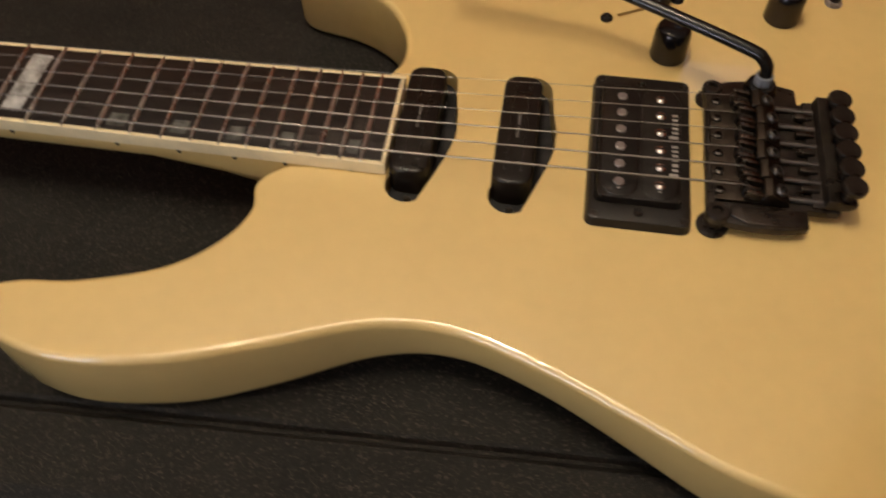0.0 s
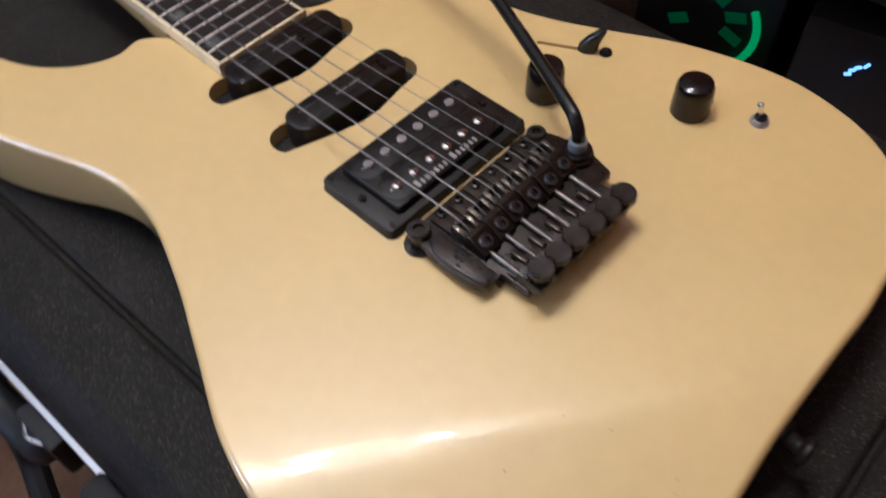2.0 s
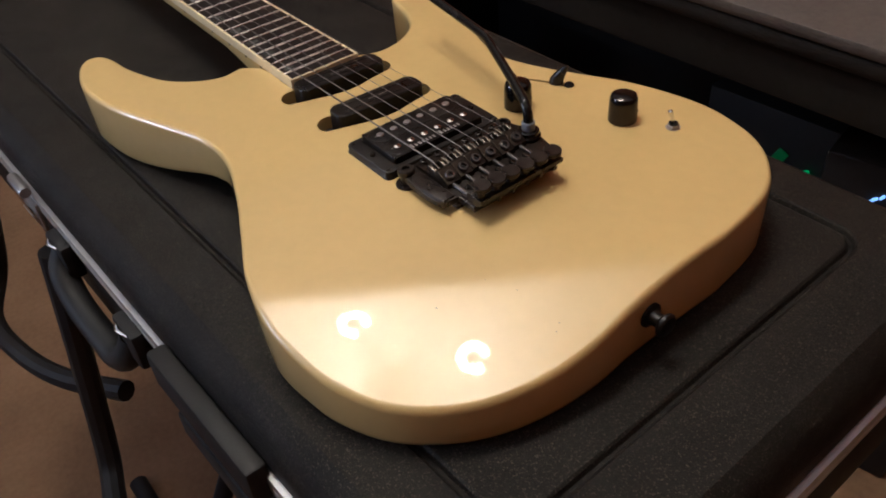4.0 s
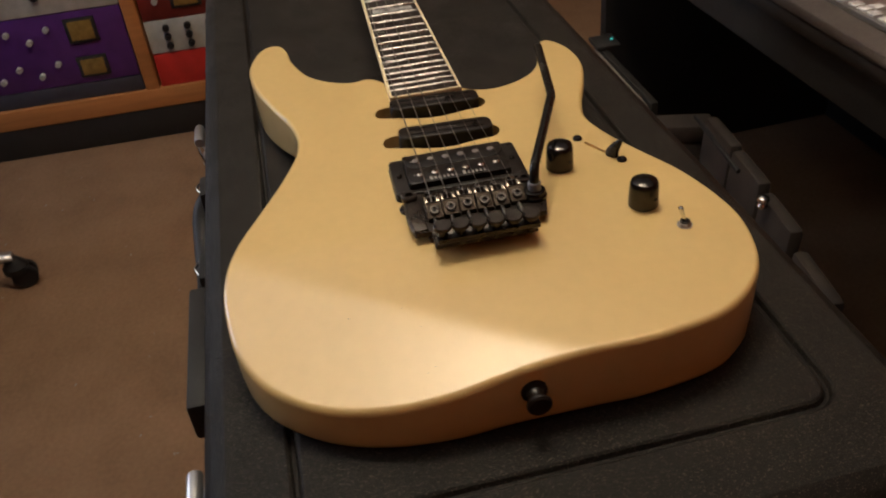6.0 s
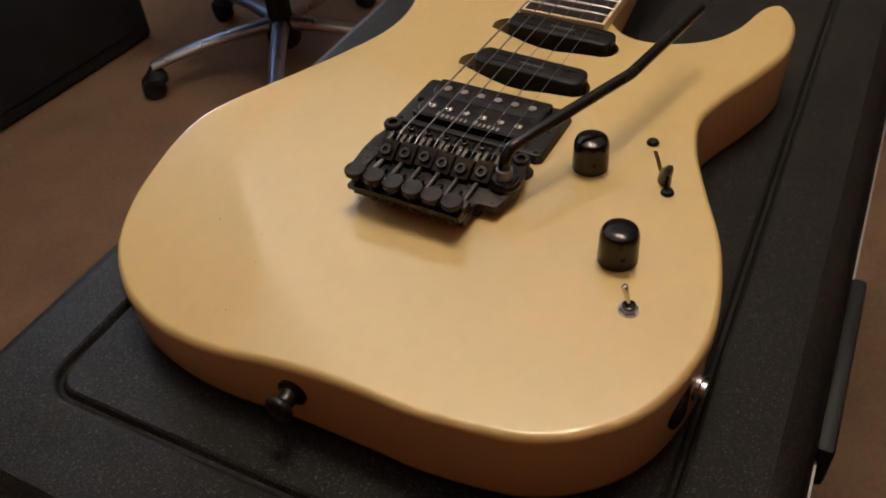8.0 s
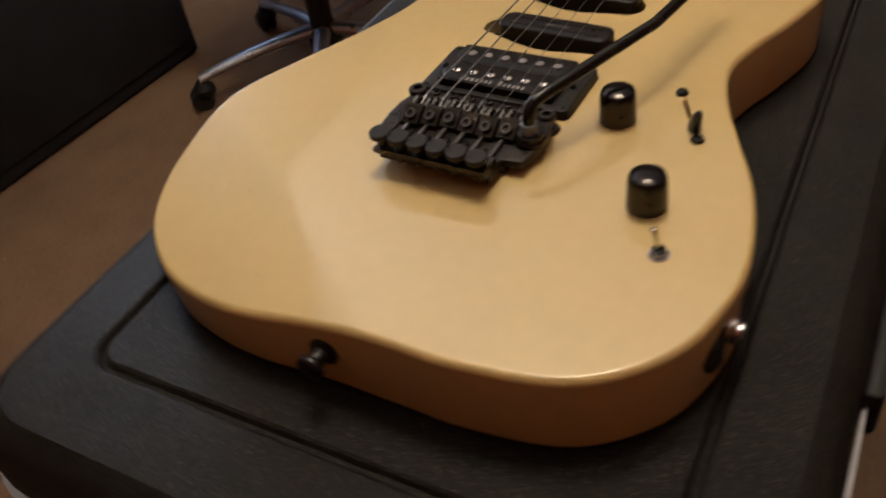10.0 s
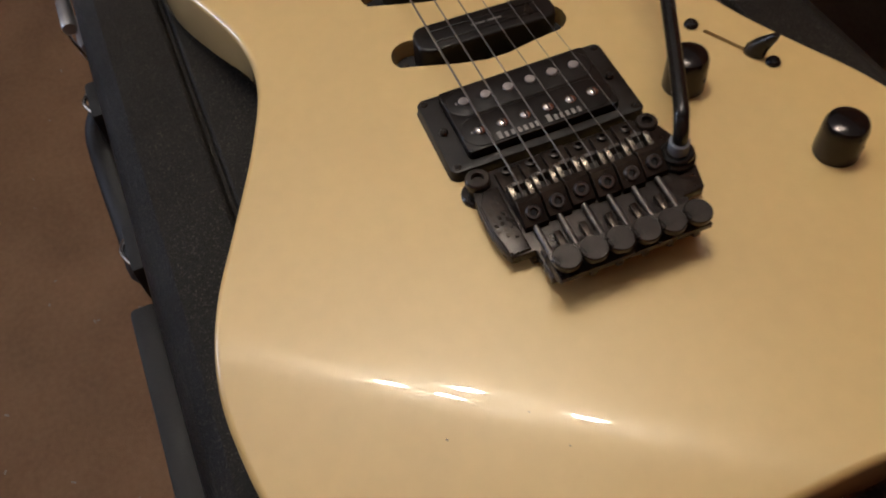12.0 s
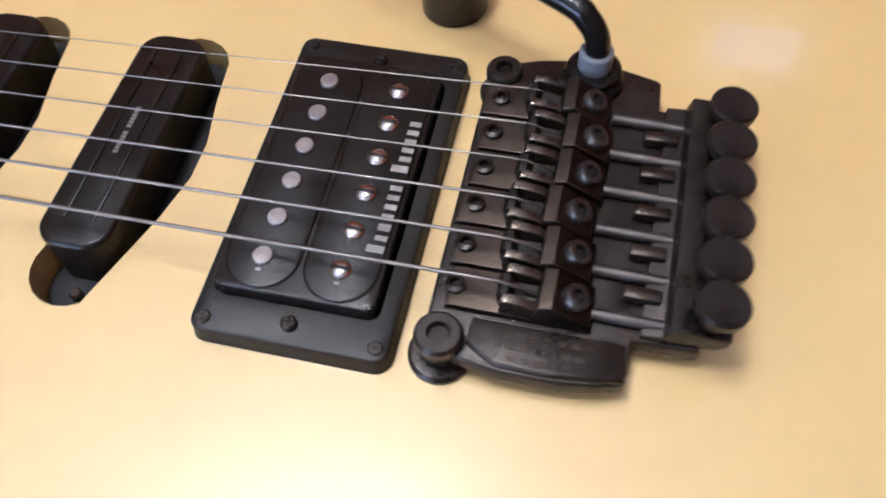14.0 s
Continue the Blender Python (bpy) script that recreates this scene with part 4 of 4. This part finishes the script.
for u in (-0.220, -0.092):
    bm = B()
    box(bm, (u, -V - 0.006, 0.058), (0.034, 0.013, 0.032), 0.003)
    mt = part("handle_mount", bm, M["rubber"], case, "black handle mount")
    bm = B()
    tube(bm, smooth_path([(u - 0.012, -V - 0.010, 0.070), (u, -V - 0.0150, 0.072), (u + 0.012, -V - 0.010, 0.070)], 5), 0.0014, 8)
    part("ring", bm, M["chrome"], mt)

# folding stand under the case
stand = thing("folding_stand", "black tubular folding keyboard stand under the case", "stand", (0, 0, 0))
for y in (-0.16, 0.17):
    bm = B()
    tube(bm, [(-0.62, y, CASE - 0.141), (0.22, y, CASE - 0.141)], 0.015, 14)
    part("top_bar", bm, M["rubber"], stand)
    bm = B()
    tube(bm, [(-0.42, y, CASE - 0.143), (-0.42, 0, 0.42), (-0.42, -y * 1.25, 0.016)], 0.014, 12)
    part("leg", bm, M["rubber"], stand)
    bm = B()
    tube(bm, [(-0.66, -y * 1.25, 0.016), (-0.16, -y * 1.25, 0.016)], 0.015, 12)
    part("foot", bm, M["rubber"], stand)
bm = B()
tube(bm, smooth_path([(-0.60, -0.210, 0.725), (-0.72, -0.238, 0.50), (-0.67, -0.277, 0.45), (-0.575, -0.268, 0.45), (-0.495, -0.24, 0.45), (-0.40, -0.19, 0.47)], 8), 0.013, 10)
solid("cable", bm, M["rubber"], "thick black cable looped under the case", "cable")
bm = B()
tube(bm, smooth_path([(-0.36, -0.20, 0.72), (-0.36, -0.238, 0.45), (-0.30, -0.262, 0.40), (-0.26, -0.268, 0.30), (-0.30, -0.30, 0.014), (-0.42, -0.40, 0.013)], 8), 0.013, 10)
solid("cable", bm, M["rubber"], "thick black cable hanging to the carpet", "cable")

# ---- shelf with rack gear ----
SX = -2.0
shelf = thing("gear_shelf", "low orange pine shelf unit on a black plinth", "shelf", (SX, -0.75, 0))


def board_of(name, lo, hi, material, parent, label="", bevel=0.002):
    bm = B()
    box(bm, [(a + b) / 2 for a, b in zip(lo, hi)], [b - a for a, b in zip(lo, hi)], bevel)
    return part(name, bm, material, parent, label)


board_of("plinth", (-0.36, -0.92, 0), (0, 0.70, 0.100), M["black"], shelf, "black plinth")
board_of("bottom_board", (-0.36, -0.92, 0.100), (0.005, 0.70, 0.160), M["wood"], shelf, "orange pine board")
for y in (-0.92, -0.395, 0.140, 0.66):
    board_of("upright", (-0.36, y, 0.160), (0.004, y + 0.04, 0.80), M["wood"], shelf, "orange pine upright")
board_of("top_board", (-0.37, -0.94, 0.80), (0.012, 0.72, 0.84), M["wood"], shelf, "orange pine top board")


def rack_unit(y0, y1, z0, z1, material, label, meters=(), knobs=()):
    ob = thing("rack_unit", label, "audio unit", (SX, -0.75, 0), group="rack units on the shelf")
    board_of("front_panel", (-0.02, y0, z0), (-0.006, y1, z1), material, ob)
    board_of("chassis", (-0.30, y0 + 0.01, z0), (-0.02, y1 - 0.01, z1 - 0.004), M["black"], ob)
    for (ya, yb, za, zb) in meters:
        fr = board_of("meter", (-0.006, ya, za), (0.002, yb, zb), M["black"], ob, "black framed meter")
        board_of("meter_glass", (0.002, ya + 0.010, za + 0.008), (0.0035, yb - 0.010, zb - 0.008), M["amber"], fr, "dim amber meter face", 0.0005)
    for (y, z, r, mt) in knobs:
        bm = B()
        lathe(bm, [(r, 0), (r * 0.95, 0.012), (r * 0.8, 0.014), (0, 0.014)], pose(-0.006, y, z, 0, 90, 0), 20)
        part("knob", bm, M[mt], ob)
    return ob


rack_unit(-0.350, 0.136, 0.161, 0.208, M["slate"], "dark slate blank rack panel")
rack_unit(-0.350, 0.136, 0.210, 0.425, M["purple"], "purple rack compressor with two amber meters",
          [(-0.028, 0.058, 0.335, 0.407), (-0.028, 0.058, 0.229, 0.292)],
          [(-0.080 - 0.055 * k, 0.385 - 0.105 * j - 0.03 * (k % 2), 0.009, "greyp") for k in range(4) for j in range(2)])
rack_unit(-0.350, 0.136, 0.427, 0.56, M["greyp"], "pale grey rack unit with dark switches", [], [(-0.30 + 0.055 * k, 0.48 + 0.03 * (k % 2), 0.012, "rubber") for k in range(8)])
rack_unit(0.186, 0.655, 0.161, 0.262, M["red"], "bright red rack unit with small knobs", [], [(0.33 + 0.03 * k, 0.19 + 0.035 * (k % 2), 0.008, "slate") for k in range(8)])
rack_unit(0.186, 0.655, 0.264, 0.362, M["greyp"], "pale grey rack unit with dark levers", [], [(0.245 + 0.062 * (k // 3), 0.285 + 0.027 * (k % 3), 0.010, "rubber") for k in range(18)])
rack_unit(0.186, 0.655, 0.364, 0.50, M["maroon"], "dark red rack unit with an amber meter", [(0.278, 0.364, 0.393, 0.455)], [(0.235, 0.42, 0.009, "greyp"), (0.41, 0.42, 0.009, "greyp"), (0.50, 0.42, 0.009, "greyp")])

# ---- office chair ----
CH = Vector((-1.235, -1.235, 0))
chair = thing("office_chair", "office chair with a silver star base and black castors", "chair", tuple(CH))
bm = B()
lathe(bm, [(0, 0.06), (0.035, 0.06), (0.045, 0.075), (0.045, 0.13), (0.032, 0.14), (0.030, 0.28), (0.024, 0.28), (0.024, 0.44), (0, 0.44)])
part("column", bm, M["black"], chair, "black gas column")
for k in range(5):
    a = radians(32.4 + 72 * k)
    c, s_ = math.cos(a), math.sin(a)
    bm = B()
    rings = []
    for u in [j / 10 for j in range(11)]:
        r = 0.03 + 0.325 * u
        z = 0.125 - 0.04 * u ** 2
        w, h = 0.024 - 0.006 * u, 0.018 - 0.006 * u
        rings.append([(c * r - s_ * w * math.cos(t), s_ * r + c * w * math.cos(t), z + h * math.sin(t)) for t in [2 * math.pi * j / 12 for j in range(12)]])
    stack(bm, rings)
    bmesh.ops.recalc_face_normals(bm, faces=bm.faces)
    leg = part("base_leg", bm, M["silver"], chair, "curved silver base leg")
    bm = B()
    for off in (-0.013, 0.013):
        lathe(bm, [(0, -0.009), (0.026, -0.009), (0.030, -0.006), (0.030, 0.006), (0.026, 0.009), (0, 0.009)], pose(c * 0.365 - s_ * off, s_ * 0.365 + c * off, 0.030, 0, 90, math.degrees(a) + 90), 24)
    lathe(bm, [(0, 0.045), (0.030, 0.045), (0.030, 0.060), (0.018, 0.075), (0.010, 0.085), (0, 0.085)], Matrix.Translation((c * 0.352, s_ * 0.352, 0)), 20)
    part("castor", bm, M["rubber"], leg, "black twin-wheel castor")
bm = B()
box(bm, (0, 0, 0.475), (0.48, 0.48, 0.08), 0.035, None, 3)
part("seat", bm, M["cloth"], chair, "black upholstered seat")
bm = B()
box(bm, (-0.26, -0.02, 0.82), (0.07, 0.44, 0.55), 0.03, pose(0, 0, 0, 0, 0, 10), 3)
part("backrest", bm, M["cloth"], chair, "black upholstered backrest")

# black covered cabinet by the chair
spk = thing("speaker_cabinet", "black cloth-covered cabinet standing on the carpet", "cabinet", pose(-0.77, -1.89, 0, 0, 0, -2))
bm = B()
box(bm, (0, 0, 0.30), (0.88, 0.34, 0.60), 0.02, None, 3)
part("cabinet_body", bm, M["cloth"], spk, "black vinyl covered body")
board_of("grille", (-0.39, 0.170, 0.05), (0.39, 0.178, 0.55), M["cloth"], spk, "black grille cloth", 0.004)

# ---- desk with keyboard ----
DT = pose(0, 0.645, 0, 0, 0, 3.3)
desk = thing("desk", "dark grey desk with a brown-grey worktop and a padded front edge", "desk", DT)
board_of("worktop", (-1.45, -0.002, 0.722), (1.30, 0.78, 0.740), M["desktop"], desk, "grained brown-grey worktop", 0.005)
bm = B()
slab(bm, [(0.030, 0.696), (0.030, 0.7218), (0.006, 0.7218), (0.002, 0.720), (0.0005, 0.716), (0.0005, 0.703), (0.004, 0.698), (0.012, 0.696)], -1.45, 1.30, 0.0, Matrix(((0, 0, 1, 0), (1, 0, 0, 0), (0, 1, 0, 0), (0, 0, 0, 1))))
bmesh.ops.recalc_face_normals(bm, faces=bm.faces)
part("front_edge", bm, M["pad"], desk, "dark grained padded front edge")
board_of("apron", (-1.42, 0.014, 0.625), (1.27, 0.034, 0.695), M["desk"], desk, "dark apron under the front edge", 0.002)
for u in (-1.45, 1.27):
    board_of("side_panel", (u, 0.06, 0), (u + 0.03, 0.76, 0.722), M["black"], desk, "black side panel")
board_of("back_panel", (-1.42, 0.74, 0.0), (1.27, 0.76, 0.722), M["black"], desk, "black back panel")
kbd = thing("computer_keyboard", "slim white computer keyboard with pale keys on the desk", "keyboard", pose(-0.439, 0.720, 0.740, 0, 0, 4))
board_of("keyboard_tray", (-0.40, -0.058, 0), (0.03, 0.058, 0.008), M["silver"], kbd, "thin silver body", 0.002)
bm = B()
box(bm, (0, 0, 0.0100), (0.0165, 0.0165, 0.004), 0.0012)
KEY_ME = finish("key", bm, M["key"])
bm = B()
box(bm, (0.00955, 0, 0.0100), (0.0356, 0.0165, 0.004), 0.0012)
WIDE_ME = finish("wide_key", bm, M["key"])
bm = B()
box(bm, (0, 0.00955, 0.0100), (0.0165, 0.0356, 0.004), 0.0012)
TALL_ME = finish("tall_key", bm, M["key"])
PK = 0.0191
for r in range(5):
    for c in range(18):
        u = 0.0165 - PK * c - (0.006 if c > 3 else 0) - (0.006 if c > 6 else 0)
        if (c == 0 and r == 1) or (c == 2 and r == 0) or (4 <= c <= 6 and r == 2) or (c in (4, 6) and r == 1):
            continue
        v = -0.0455 + PK * r
        if c == 0 and r == 0:
            shared("tall_key", TALL_ME, kbd, (u, v, 0))
        elif c == 3 and r == 0:
            shared("wide_key", WIDE_ME, kbd, (u, v, 0))
        else:
            shared("key", KEY_ME, kbd, (u, v, 0))
mouse = thing("computer_mouse", "pale silver computer mouse lying on the desk", "mouse", pose(-0.318, 0.722, 0.740, 0, 0, 35))
bm = B()
rings = []
for u in [j / 14 for j in range(15)]:
    x = -0.056 + 0.112 * u
    w = 0.030 * max(0.02, 1 - abs(2 * u - 1) ** 3.2) ** 0.5
    h = 0.030 * max(0.02, 1 - abs(2 * u - 0.9) ** 2.4) ** 0.6 if u < 0.94 else 0.012
    rings.append([(x, w * math.cos(a), max(0.001, h * math.sin(a))) for a in [math.pi * j / 14 for j in range(15)]])
stack(bm, rings)
bmesh.ops.recalc_face_normals(bm, faces=bm.faces)
part("mouse_shell", bm, M["greyp"], mouse, "pale silver shell", angle=60)
bm = B()
lathe(bm, [(0, -0.004), (0.008, -0.004), (0.009, 0), (0.008, 0.004), (0, 0.004)], pose(-0.030, 0, 0.0235, 90, 0, 0), 18)
part("scroll_wheel", bm, M["rubber"], mouse)
# things standing under the desk
def upright_thing(name, x, y, size, turn, lean, material, label, category, bevel=0.003, group=""):
    bm = B()
    box(bm, (0, 0, size[2] / 2), size, bevel)
    return solid(name, bm, material, label, category, group, at=pose(x, y, 0.001 + 0.5 * size[1] * abs(math.sin(radians(lean))), lean, 0, turn))


for k, (mt, th, h, lb) in enumerate((("paper", 0.020, 0.385, "pale cardboard sleeve standing on the carpet"), ("orange", 0.018, 0.39, "faded red sleeve standing on the carpet"),
                                    ("paper", 0.030, 0.38, "pale cardboard sleeve standing on the carpet"), ("desk", 0.016, 0.3855, "dark sleeve standing on the carpet"))):
    upright_thing("record_sleeve", -1.160, 0.500 + 0.0265 * k, (0.31, th, h), 0.6 * k, 0, M[mt], lb, "record sleeve", 0.0015, "sleeves under the desk")
sbox = thing("storage_box", "dark brown board box with a lid standing under the desk", "box", pose(-0.909, 0.605, 0.001, 0, 0, -16))
board_of("box_body", (-0.025, -0.053, 0.0), (0.025, 0.053, 0.352), M["card"], sbox, "dark brown board body", 0.003)
board_of("lid", (-0.0275, -0.0555, 0.3525), (0.0275, 0.0555, 0.390), M["card"], sbox, "dark brown board lid", 0.004)
for k, (x, y, w, h) in enumerate(((-0.800, 0.612, 0.120, 0.42), (-0.678, 0.606, 0.118, 0.415), (-0.556, 0.600, 0.120, 0.40), (-0.420, 0.594, 0.135, 0.37))):
    upright_thing("board", x, y, (w, 0.026, h), -2.5 - k, -3, M["card"], "dark brown board standing under the desk", "board", 0.008, "boards under the desk")
bm = B()
tube(bm, smooth_path([(-0.86, 0.605, 0.424), (-0.80, 0.600, 0.425), (-0.72, 0.596, 0.422), (-0.66, 0.594, 0.420)], 8), 0.0045, 8)
solid("cable", bm, M["rubber"], "thin black cable draped over the board", "cable")
bm = B()
lathe(bm, [(0, 0), (0.009, 0), (0.0095, 0.003), (0.007, 0.008), (0.0105, 0.013), (0.0095, 0.018), (0.005, 0.021), (0, 0.0215)], None, 24)
solid("steel_knob", bm, M["chrome"], "small round steel knob on top of a brown board", "knob", at=(-0.577, 0.598, 0.4005))
pc = thing("computer_tower", "black computer tower with a small blue light under the desk", "computer", pose(-0.012, 0.90, 0, 0, 0, 12))
board_of("housing", (-0.10, -0.20, 0.0), (0.11, 0.24, 0.56), M["black"], pc, "black housing", 0.006)
bm = B()
for dx, dz, tilt in ((-0.034, 0.500, 25), (-0.031, 0.507, 30), (-0.026, 0.513, 35), (-0.018, 0.519, 60)):
    box(bm, (0, 0, 0), (0.009, 0.004, 0.004), 0.0016, pose(dx, -0.203, dz, 0, -tilt, 0))
part("power_light", bm, M["blue_led"], pc, "small blue light")
fan = thing("cooling_fan", "black fan box with a green lit ring under the desk", "fan", pose(-0.345, 1.02, 0.0, 0, 0, 4))
board_of("fan_box", (-0.14, 0.0, 0.0), (0.13, 0.14, 0.36), M["black"], fan, "black box", 0.006)
bm = B()
tube(bm, [(0.100 * math.cos(a), -0.010, 0.215 + 0.100 * math.sin(a)) for a in [radians(-50 + 10 * k) for k in range(9)]], 0.007, 8)
part("lit_ring", bm, M["green_led"], fan, "green lit arc")
for a in (-62, -20, 22, 150):
    bm = B()
    box(bm, (0.058, -0.004, 0), (0.040, 0.004, 0.022), 0.002, Matrix.Translation((0, 0, 0.215)) @ pose(0, 0, 0, 0, a, 0))
    part("lit_blade", bm, M["green_dim"], fan, "faintly green lit blade")
hub_ = thing("usb_hub", "small flat black device with a teal light lying on the sleeves", "device", pose(-1.318, 0.588, 0.3870))
board_of("hub_box", (-0.034, -0.032, 0.0), (0.034, 0.026, 0.011), M["black"], hub_, "", 0.003)
board_of("teal_light", (-0.003, 0.011, 0.0105), (0.003, 0.017, 0.0135), M["teal_led"], hub_, "teal light", 0.0008)

# lint on the carpet
random.seed(11)
bm = B()
for k in range(90):
    x, y = random.uniform(-1.9, 0.9), random.uniform(-1.7, -0.25)
    a, r = random.uniform(0, 3.14), random.uniform(0.0015, 0.004)
    box(bm, (0, 0, 0), (r * 2, r * 0.8, 0.0015), 0.0003, pose(x, y, 0.002, 0, 0, math.degrees(a)), 1)
solid("carpet_lint", bm, M["paper"], "pale specks of lint on the brown carpet", "lint", kind="stuff")
